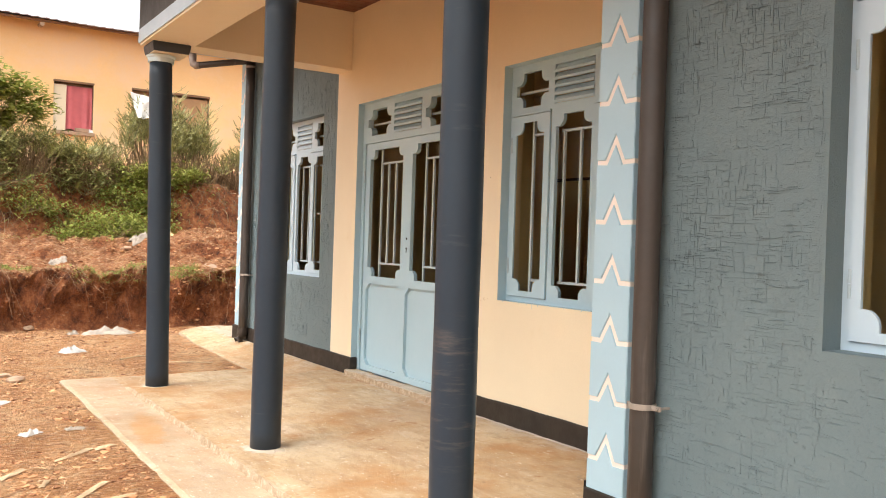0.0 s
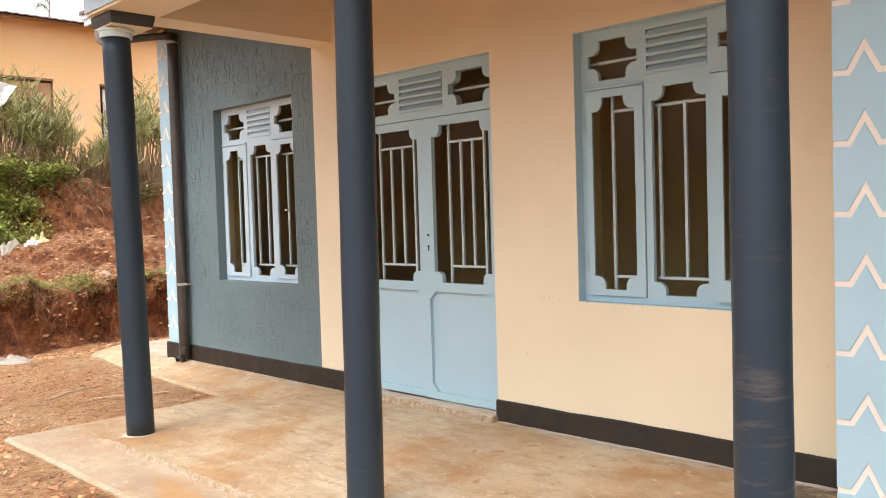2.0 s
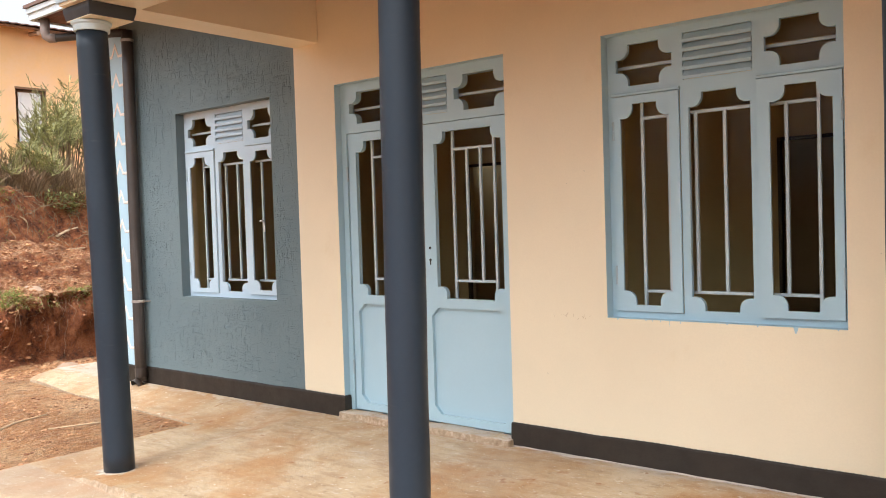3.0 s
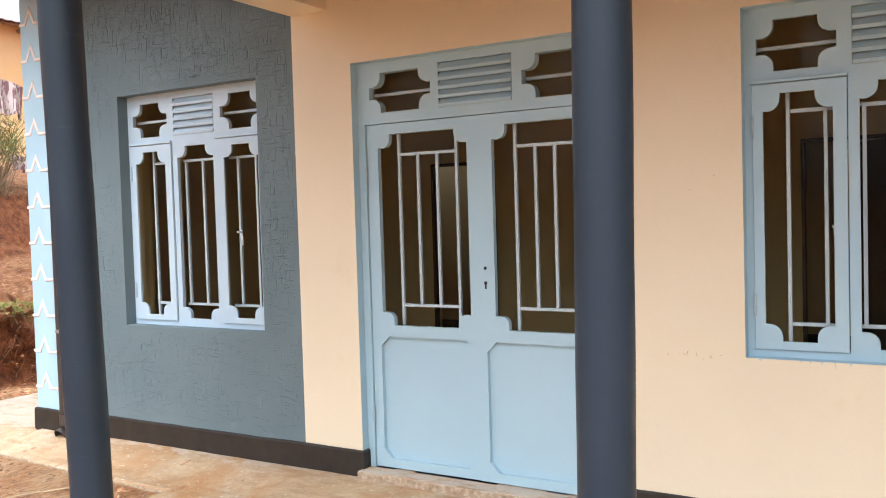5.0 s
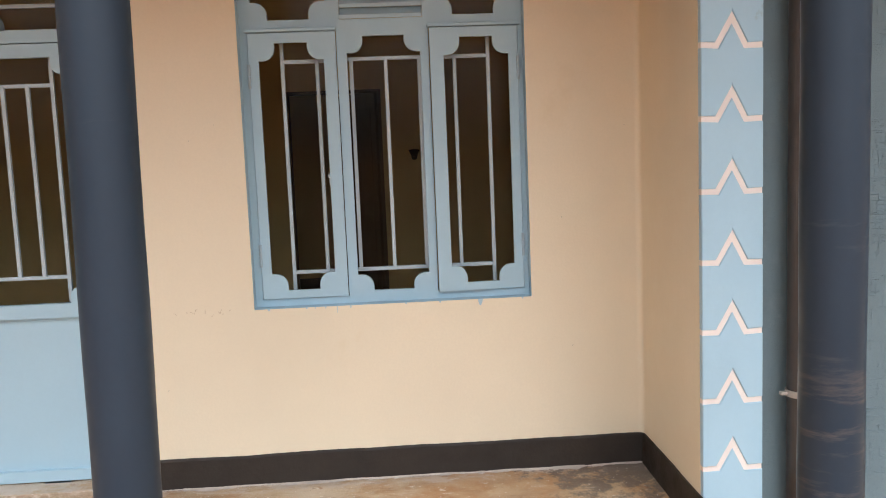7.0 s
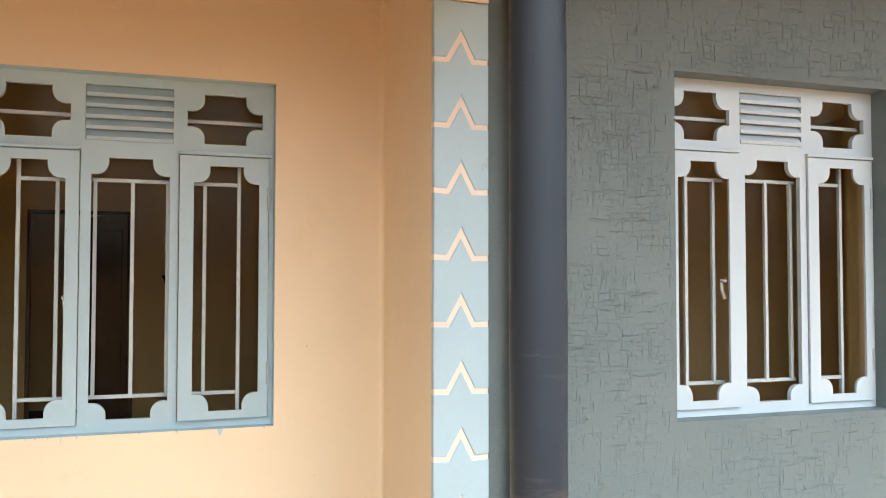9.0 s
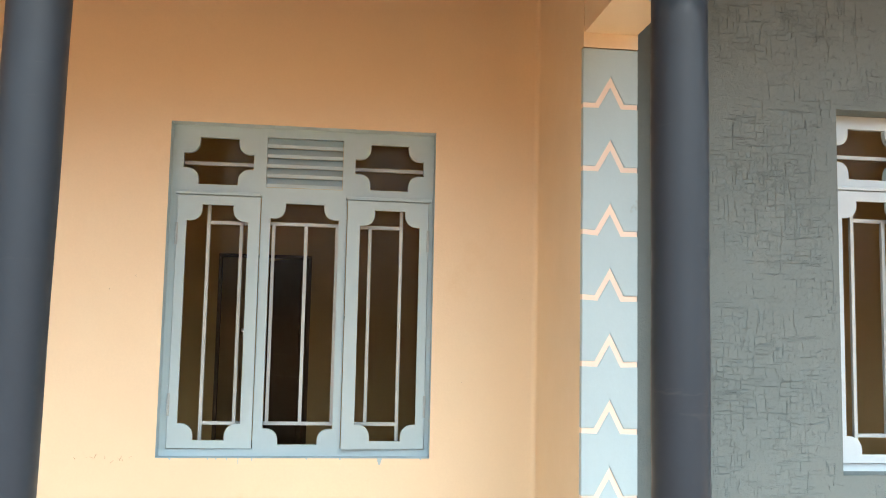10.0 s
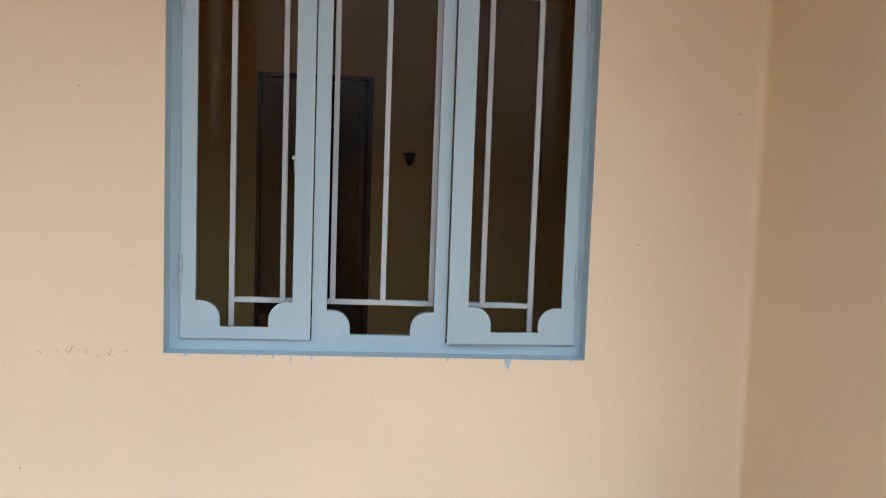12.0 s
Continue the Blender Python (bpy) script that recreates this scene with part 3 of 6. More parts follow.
def ridges(name, x, y0, y1, z0, z1, gaps, count, seed, parent_label, proud=1.0):
    """Short crossing ridges left by the trowel on the grey plaster."""
    rnd = random.Random(seed)
    vs, fs = [], []
    made = 0
    while made < count:
        y, z = rnd.uniform(y0, y1), rnd.uniform(z0, z1)
        clump = noise.noise((y * 2.2, z * 2.2, seed))
        clump += 0.5 * noise.noise((y * 9, z * 3, seed + 5))
        if rnd.random() > 0.5 + 0.75 * clump:
            continue
        upright = rnd.random() < 0.46
        length = rnd.choice((0.008, 0.010, 0.014, 0.018, 0.025, 0.035, 0.05, 0.06, 0.08, 0.10, 0.13)) * rnd.uniform(0.7, 1.3)
        wide, high = rnd.uniform(0.0005, 0.0011), proud * rnd.uniform(0.0010, 0.0034) * (0.75 if upright else 1.25)
        lean = rnd.gauss(0, 0.055)
        n_seg = 4
        pts = []
        for k in range(n_seg + 1):
            s = (k / n_seg - 0.5) * length
            off = lean * s + rnd.gauss(0, 0.0009)
            pts.append((y + off, z + s) if upright else (y + s, z + off))
        if any(g[0] - 0.01 < p[0] < g[1] + 0.01 and g[2] - 0.01 < p[1] < g[3] + 0.01 for p in pts for g in gaps) or not all(y0 < p[0] < y1 and z0 < p[1] < z1 for p in pts):
            continue
        b = len(vs)
        for k, (py, pz) in enumerate(pts):
            t = math.sin(math.pi * (k + 0.35) / (n_seg + 0.7))
            dy, dz = (wide, 0) if upright else (0, wide)
            vs += [(x + 0.0005, py + 0.2 * dy, pz + 0.3 * dz), (x - high * t, py - 0.2 * dy, pz - 0.3 * dz), (x + 0.0005, py + 2.2 * dy, pz + 2.4 * dz)]
        for k in range(n_seg):
            a = b + 3 * k
            fs += [(a, a + 1, a + 4, a + 3), (a + 1, a + 2, a + 5, a + 4)]
        made += 1
    m = bpy.data.meshes.new(name)
    m.from_pydata(vs, [], fs)
    m.materials.append(GREY)
    return tagged(new(name, m), parent_label, "plaster relief", kind="stuff")


ridges("plaster_ridges", WING, -0.6, 2.60, 0.5, 3.6, [W3], 11000, 3, "raised trowel ridges of the grey wing plaster", 0.95)
ridges("plaster_ridges", MAIN, GREY_EDGE + 0.02, 9.95, 0.5, 3.68, [W1], 9000, 5, "raised trowel ridges of the grey front plaster", 0.75)


def plinth(name, points, z0, z1, out=0.016):
    """Black band along the foot of the walls, with a slightly uneven top. points: the wall's foot, outer side on the left."""
    bm = bmesh.new()
    line = []
    for (xa, ya), (xb, yb) in zip(points, points[1:]):
        count = max(1, round(math.hypot(xb - xa, yb - ya) / 0.12))
        line += [(xa + (xb - xa) * k / count, ya + (yb - ya) * k / count) for k in range(count)]
    line.append(points[-1])
    rows = []
    for i, (px, py) in enumerate(line):
        a, b = line[max(0, i - 1)], line[min(len(line) - 1, i + 1)]
        dx1, dy1 = px - a[0], py - a[1]
        dx2, dy2 = b[0] - px, b[1] - py
        n1, n2 = Vector((-dy1, dx1)), Vector((-dy2, dx2))
        n1 = n1.normalized() if n1.length else n2.normalized()
        n2 = n2.normalized() if n2.length else n1
        nn = n1 + n2
        nn = nn / max(0.5, nn.dot(n1)) if nn.length else n1
        top = z1 + 0.006 * noise.noise((px * 2.3, py * 2.3, 1)) + 0.003 * noise.noise((px * 11, py * 11, 1))
        o = out + 0.003 * noise.noise((px * 5, py * 5, 2))
        rows.append([bm.verts.new((px - 0.004 * nn.x, py - 0.004 * nn.y, top)), bm.verts.new((px + o * 0.7 * nn.x, py + o * 0.7 * nn.y, top - 0.002)),
                     bm.verts.new((px + o * nn.x, py + o * nn.y, top - 0.012)), bm.verts.new((px + (o + 0.004) * nn.x, py + (o + 0.004) * nn.y, z0))])
    for a, b in zip(rows, rows[1:]):
        for k in range(3):
            bm.faces.new((a[k], b[k], b[k + 1], a[k + 1]))
    bmesh.ops.recalc_face_normals(bm, faces=bm.faces[:])
    return tagged(part(name, bm, BLACK_BASE), "black painted plinth along the wall's foot", "baseboard", kind="structure")


plinth("baseboard", [(2.70, INNER_CORNER), (MAIN, INNER_CORNER), (MAIN, DOOR[0]), (FRAME_X - 0.01, DOOR[0])], 0.20, 0.460, 0.009)
plinth("baseboard", [(2.70, 2.73), (2.70, INNER_CORNER - 0.001)], 0.20, 0.432, 0.009)
plinth("baseboard", [(WING, -3.0), (WING, 2.73)], 0.20, 0.30, 0.009)
plinth("baseboard", [(FRAME_X - 0.01, DOOR[1]), (MAIN, DOOR[1]), (MAIN, 9.99), (3.495, 9.99), (3.495, LEFT_END), (3.9, LEFT_END)], 0.20, 0.464)

# threshold under the front door
bm = boxes((3.46, 3.64, DOOR[0] - 0.004, DOOR[1] + 0.004, 0.20, 0.352), bevel=0.012)
bmesh.ops.subdivide_edges(bm, edges=[e for e in bm.edges if abs(e.verts[0].co.y - e.verts[1].co.y) > 1], cuts=24)
for v in bm.verts:
    if v.co.x < 3.5:
        v.co += Vector((0.010 * noise.noise(v.co * 9), 0, 0.008 * noise.noise(v.co * 7)))
tagged(part("threshold", bm, CONCRETE), "chipped concrete step under the front door", "door sill", kind="structure")


# ---------------------------------------------------------------- zigzag pilasters
def pilaster(name, x, y0, y1, low, high, first_tip, step, label, deep=0.006, bead=False):
    """Pale blue pilaster, cut by cream grooves that each rise to a point."""
    wide = y1 - y0
    base = thing(name, (x, (y0 + y1) / 2, low), label, "pilaster", kind="structure")
    bm = boxes((deep, x - base.location.x + 0.08, -wide / 2 + 0.002, wide / 2 - 0.002, 0, high - low))
    part("core", bm, CREAM_TRIM, base, "cream painted core")
    tips = []
    z = first_tip
    while z > low + 0.12:
        tips.append(z)
        z -= step

    def groove(tip, side, shift):
        # from the side with the greater y to the other one
        rnd = random.Random(round(tip * 1000))
        flat = tip - 0.105
        us = [0, 0.062, 0.122, 0.176, wide]
        zs = [flat + rnd.gauss(0, 0.002), flat, tip, flat - 0.002, flat + rnd.gauss(0, 0.002)]
        line = [Vector((wide / 2 - u, zz)) for u, zz in zip(us, zs)]
        half = 0.0115
        out = []
        for k, p in enumerate(line):
            d0 = (p - line[k - 1]).normalized() if k else (line[1] - p).normalized()
            d1 = (line[k + 1] - p).normalized() if k < 4 else d0
            n0, n1 = Vector((d0.y, -d0.x)), Vector((d1.y, -d1.x))
            m = (n0 + n1).normalized()
            q = p + m * (side * half / max(0.45, m.dot(n0)))
            out.append((line[k].x if k in (0, 4) else q.x, q.y))
        return out

    edges_above = [[(wide / 2, high), (-wide / 2, high)]] + [groove(t, 1, 0) for t in tips]
    edges_below = [groove(t, -1, 0) for t in tips] + [[(wide / 2, low), (-wide / 2, low)]]
    for k in range(len(tips) + 1):
        top = edges_above[0] if k == 0 else edges_below[k - 1]
        bottom = edges_below[-1] if k == len(tips) else edges_above[k + 1]
        loop = top + bottom[::-1]
        bm = bmesh.new()
        vs = [bm.verts.new((0, a, b - low)) for a, b in loop]
        f = bm.faces.new(vs)
        f.normal_update()
        if f.normal.x > 0:
            f.normal_flip()
        ext = bmesh.ops.extrude_face_region(bm, geom=[f])
        for g in ext["geom"]:
            if isinstance(g, bmesh.types.BMVert):
                g.co.x += 0.03
        bmesh.ops.recalc_face_normals(bm, faces=bm.faces[:])
        bmesh.ops.bevel(bm, geom=[e for e in bm.edges if e.verts[0].co.x < 0.001 and e.verts[1].co.x < 0.001], offset=0.003, segments=2, affect="EDGES")
        part("panel", bm, PILASTER_BLUE, base)
    if bead:
        for t in tips:
            up, down = groove(t, 1, 0), groove(t, -1, 0)
            stretch = lambda a: a + (0.007 if a > wide / 2 - 0.001 else -0.007 if a < -wide / 2 + 0.001 else 0.0)
            bm = bmesh.new()
            rows = []
            for (a, b), (c, d) in zip(up, down):
                mid = ((a + c) / 2, (b + d) / 2)
                prof = [(0.010, a, b), (-0.002, a, b), (-0.0055, (a + mid[0]) / 2, (b + mid[1]) / 2), (-0.0055, (c + mid[0]) / 2, (d + mid[1]) / 2), (-0.002, c, d), (0.010, c, d)]
                rows.append([bm.verts.new((px, stretch(py), pz - low)) for px, py, pz in prof])
            for r0, r1 in zip(rows, rows[1:]):
                for k in range(5):
                    bm.faces.new((r0[k], r0[k + 1], r1[k + 1], r1[k]))
            bm.faces.new(rows[0])
            bm.faces.new(rows[-1][::-1])
            bmesh.ops.recalc_face_normals(bm, faces=bm.faces[:])
            part("joint", bm, CREAM_TRIM, base, "cream raised joint")
    return base


pilaster("pilaster", 2.705, 2.728, INNER_CORNER, 0.42, 3.05, 2.904, 0.2778, "pale blue pilaster with cream zigzag grooves beside the porch")
pilaster("pilaster", 3.497, 9.995, LEFT_END, 0.45, 3.72, 3.587, 0.285, "pale blue pilaster with cream zigzag grooves at the corner", 0.003, True)
tagged(part("pilaster_head", boxes((2.703, 2.7395, 2.728, INNER_CORNER, 3.054, 3.70)), CREAM), "cream head above the pilaster", "wall", kind="structure")

# ---------------------------------------------------------------- porch beams, ceiling and roof
SOFFIT, CEIL, EAVE = 3.172, 3.72, 3.90
BX0, BX1, BY0, BY1 = 1.645, 2.035, 7.285, 7.562
bm = boxes((BX0, BX1, 2.73, BY1, SOFFIT, 4.05))
tagged(part("beam_front", bm, CREAM), "cream plastered front beam on the columns", "beam", kind="structure")
tagged(part("beam_left", boxes((BX1 + 0.001, MAIN - 0.001, BY0, BY1, SOFFIT, 4.05)), CREAM), "cream plastered side beam of the porch", "beam", kind="structure")
tagged(part("beam_right", boxes((BX1 + 0.001, 2.704, 2.732, INNER_CORNER - 0.004, 3.118, 4.05)), CREAM), "cream plastered side beam above the pilaster", "beam", kind="structure")
bm = boxes((BX0 - 0.014, BX0 - 0.002, 2.60, BY1 + 0.012, SOFFIT + 0.018, 3.302), (BX0 - 0.002, MAIN - 0.004, BY1 + 0.002, BY1 + 0.014, SOFFIT + 0.018, 3.302))
tagged(part("trim", bm, PALE_WHITE), "pale blue band along the porch beam", "trim", kind="structure")
bm = boxes((BX0 - 0.010, BX0 - 0.003, 2.60, BY1 + 0.010, 3.304, EAVE), (BX0 - 0.003, MAIN - 0.004, BY1 + 0.003, BY1 + 0.010, 3.304, EAVE))
tagged(part("gable_front", bm, DARK_GREY), "dark grey plaster above the porch beam", "wall", kind="structure")


def boards(name, x0, x1, y0, y1, z, along_y, label, material=PLANK):
    bm = bmesh.new()
    a, b = (x0, x1) if along_y else (y0, y1)
    count = max(1, round((b - a) / 0.10))
    for k in range(count):
        p, q = a + (b - a) * k / count + 0.003, a + (b - a) * (k + 1) / count - 0.003
        box(bm, *((p, q, y0, y1) if along_y else (x0, x1, p, q)), z, z + 0.015)
    box(bm, x0, x1, y0, y1, z + 0.012, z + 0.05)
    return tagged(part(name, bm, material), label, "ceiling", kind="structure")


boards("ceiling_porch", BX1 - 0.01, MAIN + 0.01, INNER_CORNER - 0.02, BY0 + 0.01, CEIL, False, "red-brown boarded porch ceiling")
boards("soffit_left", 0.95, 2.45, BY1 + 0.016, 8.22, EAVE, False, "red-brown boarded eave soffit")
boards("soffit_front", 0.95, BX0 - 0.016, 0.5, BY1 + 0.01, EAVE, True, "red-brown boarded eave soffit")
boards("soffit_wing", 2.05, WING - 0.004, -3.0, 2.58, EAVE, True, "red-brown boarded eave soffit")
boards("soffit_main", 2.825, MAIN - 0.004, BY1 + 0.02, 10.39, 3.777, True, "red-brown boarded eave soffit")
bm = boxes((0.92, 0.95, 0.4, 8.25, EAVE - 0.04, EAVE + 0.15), (0.95, 2.45, 8.222, 8.25, EAVE - 0.03, EAVE + 0.15))
tagged(part("fascia", bm, FASCIA), "white painted fascia board of the porch roof", "fascia", kind="structure")
bm = boxes((2.79, 2.823, BY1 + 0.02, 10.42, 3.762, 3.85), (2.823, 5.0, 10.392, 10.42, 3.762, 3.85), (2.775, 2.79, BY1 + 0.02, 10.435, 3.825, 3.87), (2.79, 5.0, 10.42, 10.435, 3.825, 3.87))
tagged(part("fascia", bm, FASCIA), "white painted fascia board of the main eave", "fascia", kind="structure")
bm = bmesh.new()
for x0, x1, y0, y1, z0, z1 in ((0.90, 9.6, -3.3, 8.28, 4.06, 5.3), (2.76, 9.6, 8.0, 10.46, 3.875, 5.2)):
    vs = [bm.verts.new(p) for p in ((x0, y0, z0), (x0, y1, z0), (x1, y1, z1), (x1, y0, z1), (x0, y0, z0 + 0.03), (x0, y1, z0 + 0.03), (x1, y1, z1 + 0.03), (x1, y0, z1 + 0.03))]
    for q in ((0, 1, 2, 3), (4, 5, 6, 7), (0, 1, 5, 4), (1, 2, 6, 5), (2, 3, 7, 6), (3, 0, 4, 7)):
        bm.faces.new([vs[k] for k in q])
bmesh.ops.recalc_face_normals(bm, faces=bm.faces[:])
tagged(part("roof", bm, RUST), "sheet metal roof of the house", "roof", kind="structure")

# ---------------------------------------------------------------- rooms behind the windows
FLOOR_IN, BACK = 0.37, 7.35
bm = boxes((3.64, 9.1, -3.0, LEFT_END, 0.2, FLOOR_IN), (2.97, 3.64, -3.0, 2.76, 0.2, FLOOR_IN))
tagged(part("floor_inside", bm, CONCRETE), "bare concrete floor of the rooms", "floor", kind="structure")
bm = boxes((3.805, 9.1, 2.955, LEFT_END - 0.155, 3.62, 3.68), (3.035, 9.1, -3.0, 2.795, 3.62, 3.68))
tagged(part("ceiling_inside", bm, CREAM), "ochre painted ceiling of the rooms", "ceiling", kind="structure")
INNER_DOOR = (4.243, 5.10, FLOOR_IN, 2.47)
HALL_DOOR = (8.08, 8.87, FLOOR_IN, 2.46)
bm = wall("wall_back", "x", BACK, 7.50, (-3.0, LEFT_END), (0.2, 3.62), [INNER_DOOR, HALL_DOOR], lambda a: 0, [0, 0], 0, "")
tagged(part("wall_back", bm, INTERIOR), "ochre painted back wall of the room", "wall", kind="structure")
tagged(part("wall_partition", boxes((3.805, 9.1, 2.80, 2.95, 0.2, 3.62)), INTERIOR), "ochre painted partition wall", "wall", kind="structure")
# high opening out of view, added to let daylight into the passage
tagged(part("wall_side", wall("wall_side", "y", LEFT_END - 0.15, LEFT_END - 0.005, (3.5, 9.2), (0.0, HOUSE_TOP), [(7.62, 9.0, 2.65, 3.55)], lambda a: 0, [0], 1, ""), [INTERIOR, GREY]), "outer side wall of the house", "wall", kind="structure")
tagged(part("wall_rear", boxes((9.1, 9.25, -3.0, LEFT_END, 0.0, HOUSE_TOP)), INTERIOR), "rear wall of the house", "wall", kind="structure")
# unseen opening, added only to brighten the room behind window_3
tagged(part("wall_far_side", wall("wall_far_side", "y", -3.001, -3.15, (2.74, 9.2), (0.0, HOUSE_TOP), [(4.2, 5.7, 1.2, 2.75)], lambda a: 0, [0], 1, ""), [INTERIOR, GREY]), "outer side wall of the wing", "wall", kind="structure")
bm = boxes((BACK - 0.012, BACK - 0.001, 2.96, INNER_DOOR[0], FLOOR_IN, 0.50), (BACK - 0.012, BACK - 0.001, INNER_DOOR[1], HALL_DOOR[0], FLOOR_IN, 0.50), (9.085, 9.099, -3, LEFT_END - 0.16, FLOOR_IN, 0.52))
tagged(part("skirting", bm, BLACK_BASE), "black painted skirting inside the rooms", "baseboard", kind="structure")


def inner_frame(name, o, label):
    base = thing(name, (BACK, (o[0] + o[1]) / 2, o[2]), label, "door frame", kind="structure")
    h, w = o[3] - o[2], (o[1] - o[0]) / 2
    for y in (-w + 0.016, w - 0.016):
        part("jamb", boxes((-0.012, 0.05, y - 0.016, y + 0.016, 0, h - 0.032), bevel=0.003), DARK_WOOD, base)
    part("head", boxes((-0.012, 0.05, -w, w, h - 0.032, h), bevel=0.003), DARK_WOOD, base)
    return base


f1 = inner_frame("door_2", INNER_DOOR, "dark brown inner doorway with its leaf ajar")
leaf_ob = part("leaf", boxes((0.0, 0.04, 0.0, 0.74, 0.01, 2.09), (-0.006, 0.0, 0.08, 0.66, 1.15, 1.95), (-0.006, 0.0, 0.08, 0.66, 0.15, 0.95), bevel=0.004), DARK_WOOD, f1)
leaf_ob.matrix_basis = pose(0.09, -0.37, 0, 0, 0, -58)
inner_frame("door_3", HALL_DOOR, "dark framed doorway into a lit passage")
# soot mark on the back wall
bm = bmesh.new()
ring = [bm.verts.new((0, 0.045 * math.cos(a) * (1 + 0.25 * math.sin(3 * a)), 0.05 * math.sin(a) + 0.025 * abs(math.cos(a)) ** 3)) for a in [2 * math.pi * k / 24 for k in range(24)]]
f = bm.faces.new(ring)
ext = bmesh.ops.extrude_face_region(bm, geom=[f])
for g in ext["geom"]:
    if isinstance(g, bmesh.types.BMVert):
        g.co.x -= 0.004
bmesh.ops.recalc_face_normals(bm, faces=bm.faces[:])
spot = part("wall_hole", bm, SOOT)
spot.location = (BACK - 0.001, 3.959, 1.868)
tagged(spot, "dark broken patch in the ochre room wall", "wall hole")


# ---------------------------------------------------------------- windows and the front door
def eared(u0, u1, v0, v1, w, h, r, n=5):
    """A rectangular hole whose four corners carry rounded ears; runs counter-clockwise."""
    pts = []
    for cu, cv, su, sv in ((u0, v0, 1, 1), (u1, v0, -1, 1), (u1, v1, -1, -1), (u0, v1, 1, -1)):
        arc = [(cu + su * (w - r + r * math.cos(a)), cv + sv * (h - r + r * math.sin(a))) for a in [math.pi / 2 * k / n for k in range(n + 1)]]
        a_side = [(cu + su * w, cv)] + arc + [(cu, cv + sv * h)]       # from the level edge to the upright one
        pts += a_side[::-1] if (su * sv > 0) else a_side
    return pts


def cut_corner(u0, u1, v0, v1, c):
    return [(u0 + c, v0), (u1 - c, v0), (u1, v0 + c), (u1, v1 - c), (u1 - c, v1), (u0 + c, v1), (u0, v1 - c), (u0, v0 + c)]


def rect(u0, u1, v0, v1):
    return [(u0, v0), (u1, v0), (u1, v1), (u0, v1)]


def slats(u0, u1, v0, v1, count, x, tw, parent, material):
    """Pressed ventilation slats, one mesh each: an upright lip, then a face that slopes back under the next lip."""
    step = (v1 - v0) / count
    for k in range(count):
        bm = bmesh.new()
        a = v0 + k * step
        prof = [(x - 0.004, a), (x - 0.005, a + 0.34 * step), (x - 0.002, a + 0.40 * step), (x + 0.024, a + step + 0.003), (x + 0.027, a + step + 0.003), (x + 0.002, a)]
        ends = [[bm.verts.new(tw(px, u, pv)) for px, pv in prof] for u in (u0, u1)]
        for i in range(6):
            bm.faces.new((ends[0][i], ends[0][(i + 1) % 6], ends[1][(i + 1) % 6], ends[1][i]))
        bm.faces.new(ends[0])
        bm.faces.new(ends[1][::-1])
        bmesh.ops.recalc_face_normals(bm, faces=bm.faces[:])
        part("slat", bm, material, parent)


def bars(lines, x, tw, parent, radius=0.0085):
    """Welded square bars of a grille, one mesh each. lines: (u0, v0, u1, v1)."""
    for u0, v0, u1, v1 in lines:
        bm = bmesh.new()
        upright = abs(u1 - u0) < 1e-6
        d = 0.0 if upright else 0.004
        cs = [(x + d + sx * radius, s * radius) for sx, s in ((-1, -1), (-1, 1), (1, 1), (1, -1))]
        ends = []
        for u, v in ((u0, v0), (u1, v1)):
            ends.append([bm.verts.new(tw(cx, u + (o if upright else 0), v + (0 if upright else o))) for cx, o in cs])
        for i in range(4):
            bm.faces.new((ends[0][i], ends[0][(i + 1) % 4], ends[1][(i + 1) % 4], ends[1][i]))
        bm.faces.new(ends[0])
        bm.faces.new(ends[1][::-1])
        bmesh.ops.recalc_face_normals(bm, faces=bm.faces[:])
        part("grille_bar", bm, GRILLE, parent)


def pane(u0, u1, v0, v1, x, tw, parent):
    bm = bmesh.new()
    corners = [(x, u0, v0), (x, u1, v0), (x, u1, v1), (x, u0, v1)]
    bm.faces.new([bm.verts.new(tw(*c)) for c in corners])
    ob = part("pane", bm, GLASS, parent, "bronze tinted glass")
    ob.visible_shadow = False
    return ob


def hinge(u, v, x, tw, parent):
    bm = bmesh.new()
    tube(bm, [tw(x - 0.006, u, v - 0.055), tw(x - 0.006, u, v)], 0.007, 8)
    tube(bm, [tw(x - 0.006, u, v + 0.002), tw(x - 0.006, u, v + 0.055)], 0.0075, 8)
    part("hinge", bm, STEEL, parent)


def latch(u, v, x, tw, parent):
    bm = bmesh.new()
    tube(bm, [tw(x, u, v), tw(x + 0.035, u, v)], 0.008, 8)
    tube(bm, [tw(x + 0.035, u, v + 0.01), tw(x + 0.04, u + 0.005, v - 0.04), tw(x + 0.03, u + 0.018, v - 0.09)], [0.006, 0.009, 0.008], 8)
    part("latch", bm, HANDLE, parent, "white latch handle", smooth=True)


